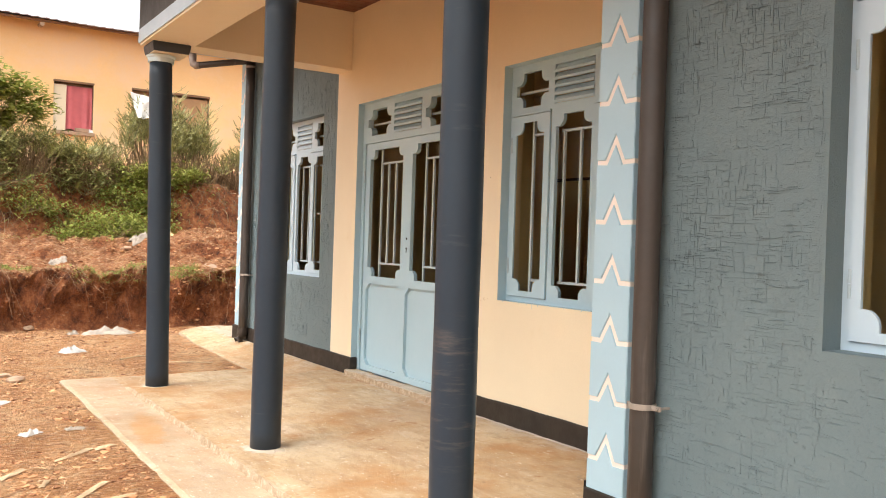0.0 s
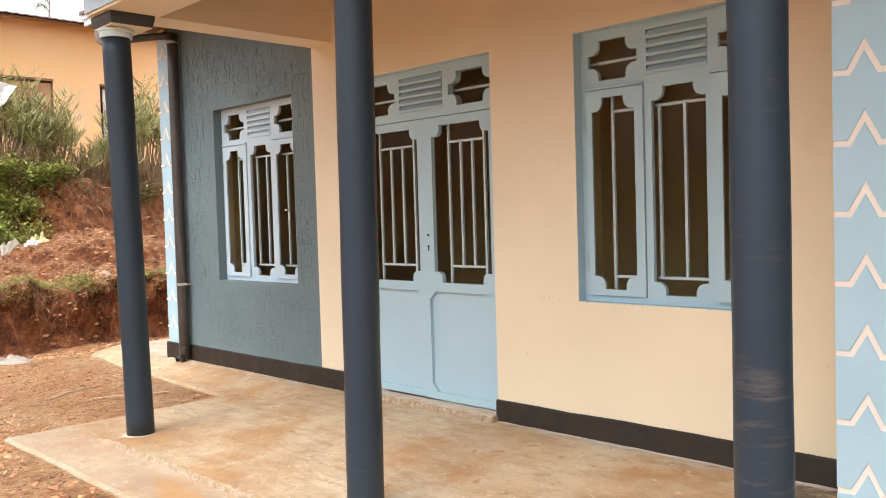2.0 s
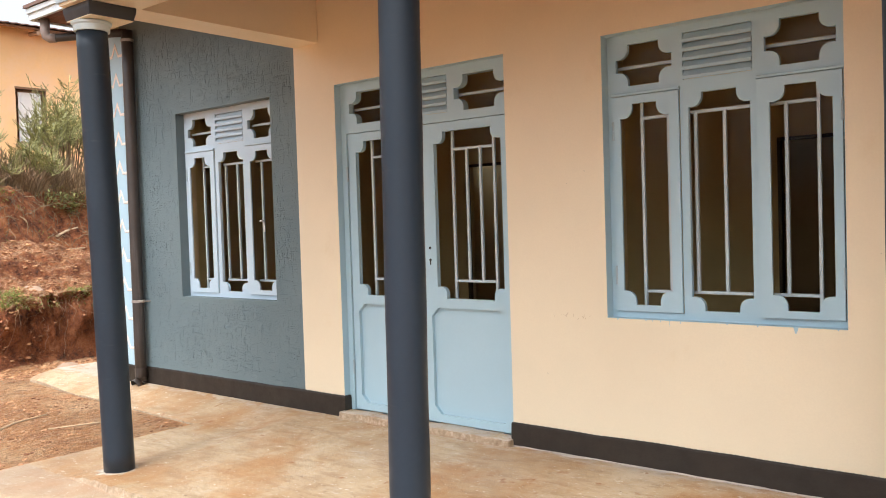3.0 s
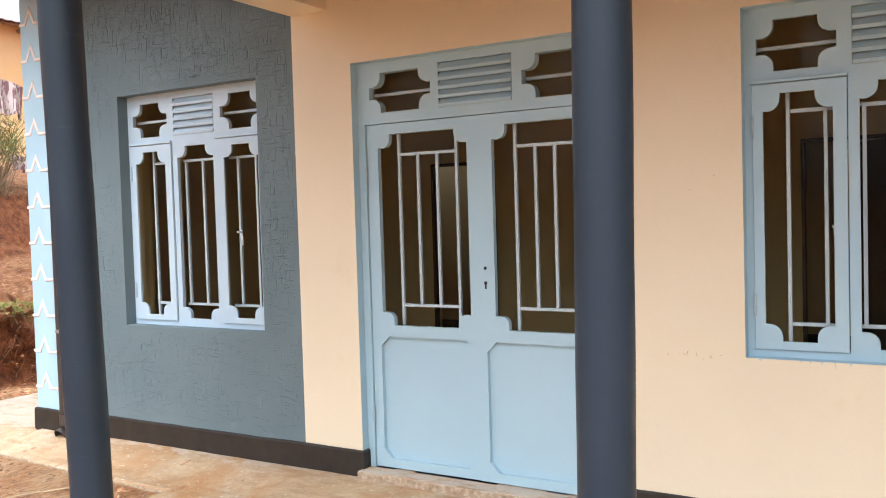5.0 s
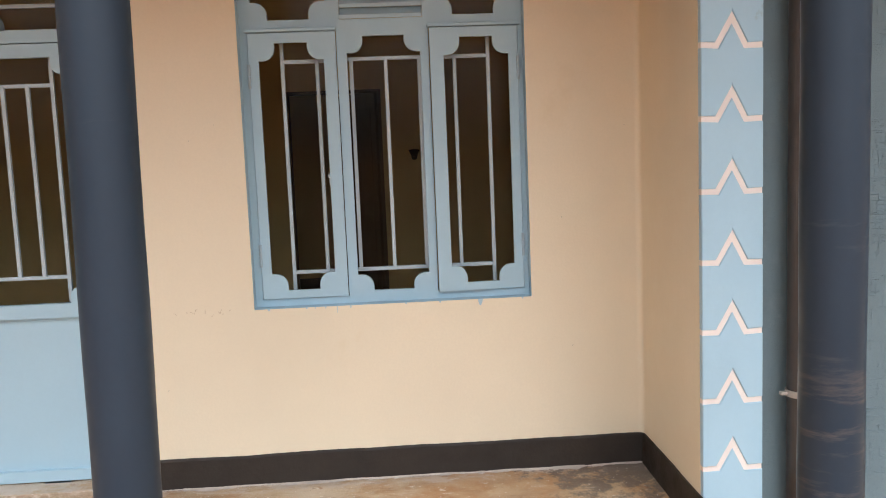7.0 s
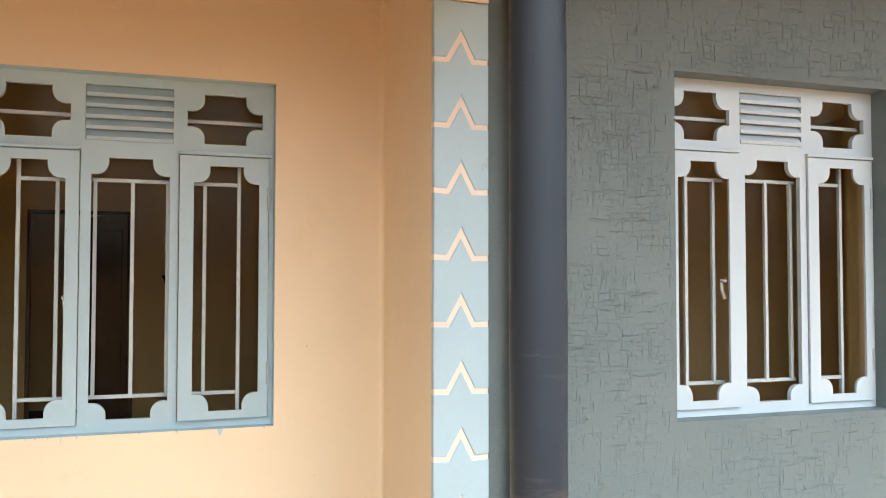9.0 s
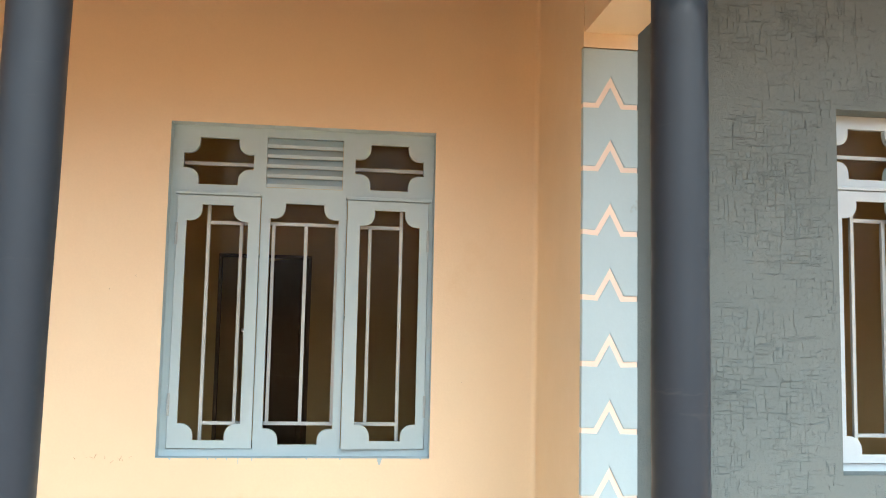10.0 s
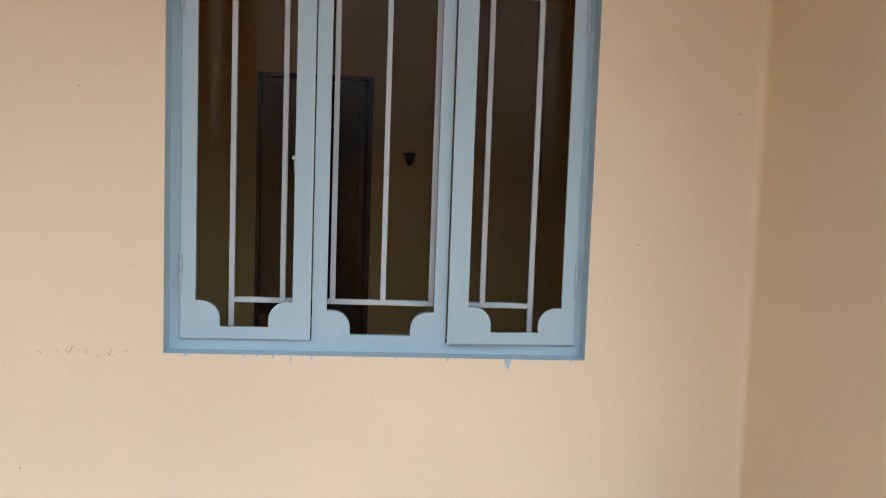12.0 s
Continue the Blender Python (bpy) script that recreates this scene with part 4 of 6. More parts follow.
def window(name, face_x, o, paint_mt, label, latch_at, ajar=0.0):
    """Three-light steel window: two side casements, a fixed middle, pierced toplights, a slatted vent, and a grille set behind.
    ajar: how far the free edge of the second casement stands out."""
    y0, y1, z0, z1 = o
    W, Hh = y1 - y0, z1 - z0
    sx, sz = W / 1.333, Hh / 1.66
    base = thing(name, (face_x, y1, z0), label, "window", kind="structure")
    tw = lambda x, u, v: (x, -u * sx, v * sz)
    top_holes = [eared(0.054, 0.405, 1.357, 1.599, 0.078, 0.082, 0.055), eared(0.922, 1.279, 1.359, 1.600, 0.080, 0.082, 0.055)]
    vent = rect(0.469, 0.859, 1.352, 1.614)
    mid = eared(0.497, 0.845, 0.055, 1.273, 0.076, 0.078, 0.055)
    frame_holes = top_holes + [vent, mid, rect(0.0335, 0.4505, 0.0345, 1.3005), rect(0.8855, 1.3115, 0.0345, 1.3005)]
    part("window_frame", plate(rect(0.0, 1.333, 0.0, 1.66), frame_holes, 0.026, 0.008, tw), paint_mt, base)
    slats(0.471, 0.857, 1.354, 1.610, 5, 0.008, tw, base, paint_mt)
    for u0, u1 in ((0.022, 0.452), (0.880, 1.322)):
        part("drip", boxes((-0.014, 0.008, -u1 * sx, -u0 * sx, 1.302 * sz, 1.318 * sz), bevel=0.003), paint_mt, base)
    for u0, u1, h0, h1 in ((0.037, 0.447, 0.084, 0.389), (0.889, 1.308, 0.954, 1.263)):
        swing = ajar if h0 > 0.5 else 0.0
        at_hinge = lambda x, u, v: tw(x - swing * (u1 - u) / (u1 - u0), u, v)
        bm = plate(rect(u0, u1, 0.038, 1.297), [eared(h0, h1, 0.077, 1.251, 0.076, 0.082, 0.058)], 0.014, -0.006, at_hinge)
        cas = part("casement", bm, paint_mt, base)
        edge = u0 if h0 < 0.5 else u1
        hinge(edge, 0.25, 0, tw, cas)
        hinge(edge, 1.10, 0, tw, cas)
    bars([(0.184, 0.06, 0.184, 1.28), (0.349, 0.153, 0.349, 1.170), (0.184, 1.170, 0.412, 1.170), (0.184, 0.153, 0.412, 0.153),
          (0.512, 0.153, 0.512, 1.174), (0.678, 0.153, 0.678, 1.174), (0.838, 0.153, 0.838, 1.174), (0.480, 1.174, 0.865, 1.174), (0.480, 0.153, 0.865, 0.153),
          (1.173, 0.06, 1.173, 1.28), (1.010, 0.153, 1.010, 1.171), (0.930, 1.171, 1.173, 1.171), (0.930, 0.153, 1.173, 0.153),
          (0.020, 1.476, 0.430, 1.476), (0.900, 1.477, 1.310, 1.477)], 0.078, tw, base)
    for u0, u1, v0, v1 in ((0.030, 0.455, 0.030, 1.30), (0.475, 0.865, 0.04, 1.29), (0.880, 1.315, 0.030, 1.30), (0.035, 0.43, 1.335, 1.62), (0.90, 1.30, 1.335, 1.62)):
        pane(u0, u1, v0, v1, 0.094, tw, base)
    for u, v in latch_at:
        latch(u, v, 0.022, tw, base)
    return base


window("window_1", FRAME_X + 0.015, W1, PALE_WHITE, "bluish-white steel window with welded grille in grey wall", [(1.03, 0.66)])
window("window_2", FRAME_X, W2, PALE_BLUE, "pale blue steel window with welded grille in cream wall", [(0.383, 0.62)], 0.016)
window("window_3", WING + 0.104, W3, PALE_WHITE, "bluish-white steel window with welded grille in wing", [(0.385, 0.66), (0.972, 0.62)])


def front_door():
    y0, y1, z0, z1 = DOOR[0], DOOR[1], 0.352, DOOR[3]
    base = thing("door_1", (FRAME_X, y1, z0), "pale blue double steel door with pierced toplight", "door", kind="structure")
    tw = lambda x, u, v: (x, -u, v)
    W, Hh = y1 - y0, z1 - z0
    holes = [eared(0.090, 0.523, 2.172, 2.411, 0.080, 0.082, 0.055), eared(1.107, 1.528, 2.166, 2.407, 0.082, 0.082, 0.055), rect(0.577, 1.047, 2.168, 2.428), rect(0.048, W - 0.034, 0.0, 2.107)]
    part("door_frame", plate(rect(0, W, 0.0, Hh), holes, 0.056, -0.004, tw), PALE_BLUE, base)
    slats(0.579, 1.045, 2.170, 2.424, 5, -0.004, tw, base, PALE_BLUE)
    bars([(0.060, 2.290, 0.545, 2.290), (1.080, 2.286, 1.550, 2.286)], 0.078, tw, base)
    for u0, u1 in ((0.08, 0.54), (1.09, 1.54)):
        pane(u0, u1, 2.15, 2.43, 0.094, tw, base)
    for u0, u1, h0, h1, p0, p1, bx in ((0.052, 0.787, 0.130, 0.744, 0.112, 0.762, (0.242, 0.375, 0.508, 0.640)), (0.780, W - 0.038, 0.906, 1.482, 0.846, 1.512, (1.020, 1.142, 1.258, 1.374))):
        x0 = 0.010 if u0 < 0.5 else 0.004
        lf = part("leaf", plate(rect(u0, u1, 0.006, 2.103), [eared(h0, h1, 0.883, 2.041, 0.083, 0.080, 0.048), cut_corner(p0, p1, 0.060, 0.815, 0.058)], 0.034, x0, tw), PALE_BLUE, base)
        bm = plate(cut_corner(p0 - 0.004, p1 + 0.004, 0.056, 0.819, 0.058), [], 0.005, x0 + 0.028, tw)
        part("panel", bm, PALE_BLUE, lf)
        bars([(bx[0], 0.86, bx[0], 2.07), (bx[3], 0.86, bx[3], 2.07), (bx[1], 1.003, bx[1], 1.919), (bx[2], 1.003, bx[2], 1.919), (bx[0], 1.919, bx[3], 1.919), (bx[0], 1.003, bx[3], 1.003)], 0.078, tw, base)
        pane(h0 - 0.05, h1 + 0.05, 0.85, 2.06, 0.094, tw, base)
        if u0 < 0.5:
            for v in (0.33, 1.80):
                hinge(u0, v, 0, tw, lf)
        else:
            bm = bmesh.new()
            tube(bm, [tw(x0 - 0.003, 0.848, 1.236), tw(x0 + 0.004, 0.848, 1.236)], 0.010, 10)
            tube(bm, [tw(x0 - 0.003, 0.848, 1.152), tw(x0 + 0.004, 0.848, 1.152)], 0.010, 10)
            box(bm, x0 - 0.0028, x0 + 0.003, -0.853, -0.843, 1.118, 1.150)
            part("keyhole", bm, LOCK, lf, "black keyhole and spindle hole")
    return base


front_door()


# ---------------------------------------------------------------- columns
def column(x, y, foot, label, top, lean=(0.0, 0.0), coat=COLUMN):
    base = thing("porch_column", (x, y, foot), label, "column", "columns of the porch")
    H = top - foot
    rnd = random.Random(round(y * 10))
    prof = [(0.0938 + 0.001 * math.sin(k * 0.9 + y), H * 0.951 * k / 24) for k in range(25)]
    prof[0] = (0.0952, 0.0)
    def leaning(bm):
        for v in bm.verts:
            v.co += Vector((lean[0], lean[1], 0)) * (v.co.z / H)
        return bm

    part("shaft", leaning(lathe(prof, 40)), coat, base, smooth=True)
    part("ring", leaning(lathe([(0.097, H - 0.150), (0.107, H - 0.149), (0.110, H - 0.114), (0.119, H - 0.106), (0.121, H - 0.092), (0.108, H - 0.0865)], 40)), RING, base, "pale ring under the capital")
    bm = bmesh.new()
    low = [bm.verts.new((sx * 0.146, sy * 0.146, H - 0.080)) for sx, sy in ((-1, -1), (1, -1), (1, 1), (-1, 1))]
    mid = [bm.verts.new((sx * 0.158, sy * 0.158, H - 0.034)) for sx, sy in ((-1, -1), (1, -1), (1, 1), (-1, 1))]
    top = [bm.verts.new((sx * 0.160, sy * 0.160, H - 0.001)) for sx, sy in ((-1, -1), (1, -1), (1, 1), (-1, 1))]
    bm.faces.new(low[::-1])
    bm.faces.new(top)
    for a, b in ((low, mid), (mid, top)):
        for k in range(4):
            bm.faces.new((a[k], a[(k + 1) % 4], b[(k + 1) % 4], b[k]))
    bmesh.ops.bevel(bm, geom=bm.edges[:], offset=0.004, segments=1, affect="EDGES")
    part("capital", bm, CAPITAL, base, "dark slate square capital")
    part("under_plate", boxes((-0.143, 0.143, -0.143, 0.143, H - 0.086, H - 0.0805)), CREAM, base, "cream underside of the capital")
    # smear of cement round the foot
    bm = bmesh.new()
    c = bm.verts.new((0, 0, 0.006))
    rim = [bm.verts.new((r * math.cos(a), r * math.sin(a), -0.001)) for a, r in [(2 * math.pi * k / 28, 0.118 + 0.022 * math.sin(2.0 * k + y) + rnd.uniform(0, 0.035)) for k in range(28)]]
    inner = [bm.verts.new((0.091 * math.cos(2 * math.pi * k / 28), 0.091 * math.sin(2 * math.pi * k / 28), 0.008)) for k in range(28)]
    for k in range(28):
        bm.faces.new((rim[k], rim[(k + 1) % 28], inner[(k + 1) % 28], inner[k]))
        bm.faces.new((inner[k], inner[(k + 1) % 28], c))
    part("foot_mortar", bm, MORTAR, base, "pale cement smear")
    return base


SMEAR = paint("pale_cement_line", (0.50, 0.42, 0.35), 0.85, 0.2, 6, 40, 0.5)
MORTAR = paint("pale_cement_smear", (0.52, 0.42, 0.32), 0.8, 0.25, 6, 40, 0.5)
column(1.838, 7.43, 0.252, "slate blue round column at the porch's open corner", SOFFIT, (-0.041, 0.036))
column(1.872, 4.968, 0.258, "slate blue round column before the front door", SOFFIT, (0.0, -0.036))
column(1.874, 2.884, 0.258, "slate blue round column with dust scuffs beside the grey wing", 3.118, coat=COLUMN_SCUFFED)


# ---------------------------------------------------------------- gutters and pipes
def downpipe(x, y, low, high, wall_x, clamp_z, label, top_line=None, shoe=True):
    base = thing("downpipe", (x, y, low), label, "downpipe", "rain pipes of the house")
    bm = bmesh.new()
    pts = [(0, 0, 0.03 + (high - low - 0.03) * k / 8) for k in range(9)]
    tube(bm, pts, 0.054, 20)
    part("pipe", bm, PIPE, base, smooth=True)
    for cz in clamp_z:
        bm = lathe([(0.0545, cz - low - 0.013), (0.060, cz - low - 0.012), (0.060, cz - low + 0.012), (0.0545, cz - low + 0.013)], 24)
        if cz > 3:
            part("clamp", bm, CLAMP, base, "zinc clamp")
            continue
        box(bm, -0.007, -0.001, -0.105, -0.050, cz - low - 0.011, cz - low + 0.011, bevel=0.003)
        box(bm, 0.001, 0.007, -0.105, -0.050, cz - low - 0.011, cz - low + 0.011, bevel=0.003)
        tube(bm, [(-0.012, -0.092, cz - low), (wall_x - x + 0.002, -0.092, cz - low)], 0.006, 8)
        box(bm, -0.01, 0.012, 0.052, 0.085, cz - low - 0.007, cz - low + 0.007, bevel=0.003)
        bmesh.ops.create_icosphere(bm, subdivisions=1, radius=0.010, matrix=Matrix.Translation((-0.012, -0.092, cz - low)))
        part("clamp", bm, CLAMP, base, "zinc clamp")
    if shoe:
        bm = bmesh.new()
        tube(bm, [(0, 0, 0.16), (0, 0, 0.07), (-0.02, 0, 0.02), (-0.07, 0, -0.005)], [0.058, 0.058, 0.058, 0.058], 20, cap=False)
        tube(bm, [(0, 0, 0.16), (0, 0, 0.07), (-0.02, 0, 0.02), (-0.068, 0, -0.003)], [0.05] * 4, 20, cap=False)
        part("shoe", bm, PIPE, base, "grey outlet bend", smooth=True)
    if top_line:
        bm = bmesh.new()
        local = [tuple(a - b for a, b in zip(p, (x, y, low))) for p in top_line]
        tube(bm, local[3:], 0.038, 16)
        part("bend", bm, PIPE, base, "upper pipe to the gutter", smooth=True)
        bm = bmesh.new()
        tube(bm, local[:5], 0.043, 16)
        part("elbow", bm, PIPE_PALE, base, "dusty pale elbow under the gutter", smooth=True)
    return base


downpipe(2.668, 2.590, 0.24, 3.95, WING, (0.885,), "brown-grey rain pipe on the grey wing wall", shoe=True)
downpipe(3.455, 9.86, 0.30, 3.68, MAIN, (1.10, 3.585), "brown-grey rain pipe beside the corner pilaster",
         [(2.885, 10.30, 3.785), (2.885, 10.30, 3.655), (2.892, 10.295, 3.615), (2.915, 10.277, 3.598), (2.955, 10.245, 3.602), (3.35, 9.945, 3.652), (3.455, 9.862, 3.662)])

# ---------------------------------------------------------------- neighbour's house
NY, NTOP = 21.5, 6.33
NWIN = [(2.93, 3.80, 3.86, 4.99), (4.67, 6.56, 4.0, 5.0), (7.62, 8.30, 3.78, 4.98), (0.55, 1.50, 3.9, 4.95)]


def neighbour_house():
    base = thing("neighbour_house", (4, NY, 2.9), "orange plastered house with a low sheet roof", "house")
    off = Vector((4, NY, 2.9))

    def shifted(bm):
        bmesh.ops.translate(bm, verts=bm.verts[:], vec=-off)
        return bm

    bm = wall("w", "y", NY, NY + 0.3, (-9.0, 16.0), (2.0, NTOP), NWIN, lambda a: 0, [1, 1, 1, 1], 1, "")
    part("wall", shifted(bm), [ORANGE, STONE], base)
    bm = boxes((-9, -8.8, NY + 0.3, NY + 6, 2.0, NTOP), (15.8, 16, NY + 0.3, NY + 6, 2.0, NTOP), (-9, 16, NY + 6, NY + 6.2, 2.0, NTOP + 1))
    part("wall", shifted(bm), ORANGE, base)
    bm = bmesh.new()
    cols = 260
    prev = None
    for k in range(cols + 1):
        x = -9.6 + 26.2 * k / cols
        dz = 0.011 * math.cos(k * math.pi)
        sag = 0.03 * noise.noise((x * 0.4, 0, 0))
        cur = [bm.verts.new((x, NY - 0.45, NTOP - 0.02 + dz + sag)), bm.verts.new((x, NY + 6.4, NTOP + 1.4 + dz + sag)), bm.verts.new((x, NY - 0.45, NTOP - 0.035 + dz + sag))]
        if prev:
            bm.faces.new((prev[0], cur[0], cur[1], prev[1]))
            bm.faces.new((prev[2], cur[2], cur[0], prev[0]))
        prev = cur
    part("roof", shifted(bm), RUST, base)
    bm = boxes((-9.4, 16.4, NY - 0.36, NY - 0.30, NTOP - 0.09, NTOP - 0.04))
    part("wall_plate", shifted(bm), BROWN_WOOD, base, "brown timber under the roof edge")
    for x in (-6, -3, 0.6, 2.6, 5.2, 8, 11):
        bm = bmesh.new()
        tube(bm, [(x, NY + 0.2, NTOP - 0.10), (x, NY - 0.42, NTOP - 0.16)], 0.05, 8)
        part("rafter", shifted(bm), STONE, base)
    for k, (x0, x1, z0, z1) in enumerate(NWIN):
        win = part("window", shifted(boxes((x0, x0 + 0.035, NY + 0.10, NY + 0.18, z0, z1), (x1 - 0.035, x1, NY + 0.10, NY + 0.18, z0, z1), (x0 + 0.035, x1 - 0.035, NY + 0.10, NY + 0.18, z1 - 0.07, z1), (x0 + 0.035, x1 - 0.035, NY + 0.10, NY + 0.18, z0, z0 + 0.06))), BROWN_WOOD, base)
        part("lintel", shifted(boxes((x0 - 0.01, x1 + 0.01, NY - 0.012, NY + 0.12, z1, z1 + 0.05))), BROWN_WOOD, win)
        part("sill", shifted(boxes((x0 - 0.04, x1 + 0.04, NY - 0.06, NY + 0.12, z0 - 0.08, z0), bevel=0.01)), STONE, win)
        if k in (0, 2):
            bm = bmesh.new()
            a0, a1 = (x0 + 0.27, x1 - 0.02) if k == 0 else (x0 + 0.08, x1 - 0.1)
            prev = None
            for i in range(41):
                s = i / 40
                cur = [bm.verts.new((a0 + (a1 - a0) * s, NY + 0.07 + 0.024 * math.sin(s * 15 + 1.5 * math.sin(s * 7)) * (0.4 + 0.6 * v), z1 - 0.06 - (z1 - z0 - 0.1) * v + (0.03 * math.sin(9 * s) if v == 1 else 0))) for v in (0, 0.33, 0.66, 1)]
                if prev:
                    for j in range(3):
                        bm.faces.new((prev[j], cur[j], cur[j + 1], prev[j + 1]))
                prev = cur
            part("curtain", shifted(bm), CURTAIN if k == 0 else CLOTH, win, "red curtain" if k == 0 else "torn white curtain", smooth=True)
        if k == 1:
            part("shutter", shifted(boxes((x0 + 0.75, x1 - 0.04, NY + 0.035, NY + 0.06, z0 + 0.02, z1 - 0.05), bevel=0.006)), BARE_BOARD, win, "bare board closing the window")
        if k == 0:
            part("shutter", shifted(boxes((x0 + 0.005, x0 + 0.28, NY + 0.035, NY + 0.06, z0 + 0.02, z1 - 0.05), bevel=0.006)), CREAM, win, "pale open shutter")
    return base


neighbour_house()


# ---------------------------------------------------------------- plants and loose things on the banks
class Heap:
    """Collects vertices and faces for one mesh of many small pieces."""

    def __init__(self):
        self.v, self.f = [], []

    def strand(self, pts, r0, r1, sides=3):
        pts = [Vector(p) for p in pts]
        start = len(self.v)
        for i, p in enumerate(pts):
            d = (pts[min(i + 1, len(pts) - 1)] - pts[max(i - 1, 0)]).normalized()
            side = d.cross(Vector((0.31, 0.93, 0.17)) if abs(d.y) < 0.8 else Vector((1, 0, 0))).normalized()
            other = d.cross(side)
            r = r0 + (r1 - r0) * i / (len(pts) - 1)
            for k in range(sides):
                a = 2 * math.pi * k / sides
                self.v.append(tuple(p + r * (math.cos(a) * side + math.sin(a) * other)))
        for i in range(len(pts) - 1):
            for k in range(sides):
                a, b = start + i * sides + k, start + i * sides + (k + 1) % sides
                self.f.append((a, b, b + sides, a + sides))

    def blade(self, p, d, length, width, droop=0.3, up=Vector((0, 0, 1))):
        """A leaf: four points folded along its rib."""
        d = Vector(d).normalized()
        side = d.cross(up)
        side = side.normalized() if side.length > 1e-3 else Vector((1, 0, 0))
        p = Vector(p)
        lift = side.cross(d)
        s = len(self.v)
        mid = p + d * length * 0.45 - lift * 0.12 * width
        tip = p + d * length - up * droop * length * 0.5
        for q in (p, mid + side * width * 0.5 + lift * 0.15 * width, tip, mid - side * width * 0.5 + lift * 0.15 * width, mid):
            self.v.append(tuple(q))
        self.f += [(s, s + 1, s + 4), (s + 1, s + 2, s + 4), (s + 2, s + 3, s + 4), (s + 3, s, s + 4)]

    def lump(self, p, r, rnd, flat=0.6):
        s = len(self.v)
        tilt = Matrix.Rotation(rnd.uniform(0.5, 1.1), 3, Vector((rnd.gauss(0, 1), rnd.gauss(0, 1), 0.2)).normalized())
        for axis_dir in ((1, 0, 0), (-1, 0, 0), (0, 1, 0), (0, -1, 0), (0, 0, 1), (0, 0, -1)):
            q = tilt @ Vector(axis_dir) * r * rnd.uniform(0.7, 1.25)
            self.v.append((p[0] + q.x, p[1] + q.y, p[2] + q.z * flat))
        self.f += [(s + a, s + b, s + c) for a, b, c in ((0, 2, 4), (2, 1, 4), (1, 3, 4), (3, 0, 4), (2, 0, 5), (1, 2, 5), (3, 1, 5), (0, 3, 5))]

    def make(self, name, material, parent=None):
        m = bpy.data.meshes.new(name)
        m.from_pydata(self.v, [], self.f)
        m.materials.append(material)
        ob = new(name, m)
        if parent is not None:
            ob.parent = parent
        return ob


def ground_at(x, y):
    z = ground_height(x, y)
    return Vector((x, y + ground_push(x, y, z), z))


def pencil_bush(x, y, height, spread, shoots, seed, label):
    """Upright bush of thin forking grey-green stems."""
    rnd = random.Random(seed)
    z = ground_height(x, y) - 0.05
    base = thing("bush", (x, y, z), label, "bush", "bushes on the bank")
    trunk, stems = Heap(), Heap()
    for _ in range(shoots):
        a = rnd.uniform(0, 2 * math.pi)
        out = spread * math.sqrt(rnd.random())
        foot = Vector((0.35 * out * math.cos(a) + rnd.gauss(0, 0.05), 0.35 * out * math.sin(a) + rnd.gauss(0, 0.05), 0))
        h = height * rnd.uniform(0.55, 0.95) * (1 - 0.42 * (out / spread) ** 3)
        top = Vector((out * math.cos(a), out * math.sin(a), h))
        bend = foot.lerp(top, 0.5) + Vector((rnd.gauss(0, 0.07), rnd.gauss(0, 0.07), 0.05))
        trunk.strand([foot, foot.lerp(bend, 0.6), bend], 0.016, 0.009)
        stems.strand([bend, bend.lerp(top, 0.5) + Vector((rnd.gauss(0, 0.04), rnd.gauss(0, 0.04), 0)), top], 0.009, 0.004)
        for _ in range(14):
            s = rnd.uniform(0.1, 1.0)
            p = bend.lerp(top, s)
            b = rnd.uniform(0, 2 * math.pi)
            ln = rnd.uniform(0.08, 0.22) * (0.7 + 0.5 * s)
            q = p + Vector((math.cos(b) * 0.8, math.sin(b) * 0.8, rnd.uniform(-0.05, 0.7))).normalized() * ln
            stems.strand([p, p.lerp(q, 0.5) + Vector((math.cos(b), math.sin(b), 0)) * 0.03, q], 0.0055, 0.0036)
            for _ in range(3):
                c = b + rnd.gauss(0, 0.9)
                r = q + Vector((math.cos(c) * 0.4, math.sin(c) * 0.4, rnd.uniform(0.4, 1.0))).normalized() * rnd.uniform(0.05, 0.14)
                stems.strand([p.lerp(q, rnd.uniform(0.5, 1.0)), r], 0.0048, 0.003)
    trunk.make("trunk", DRY, base)
    stems.make("crown", TWIG, base)
    return base


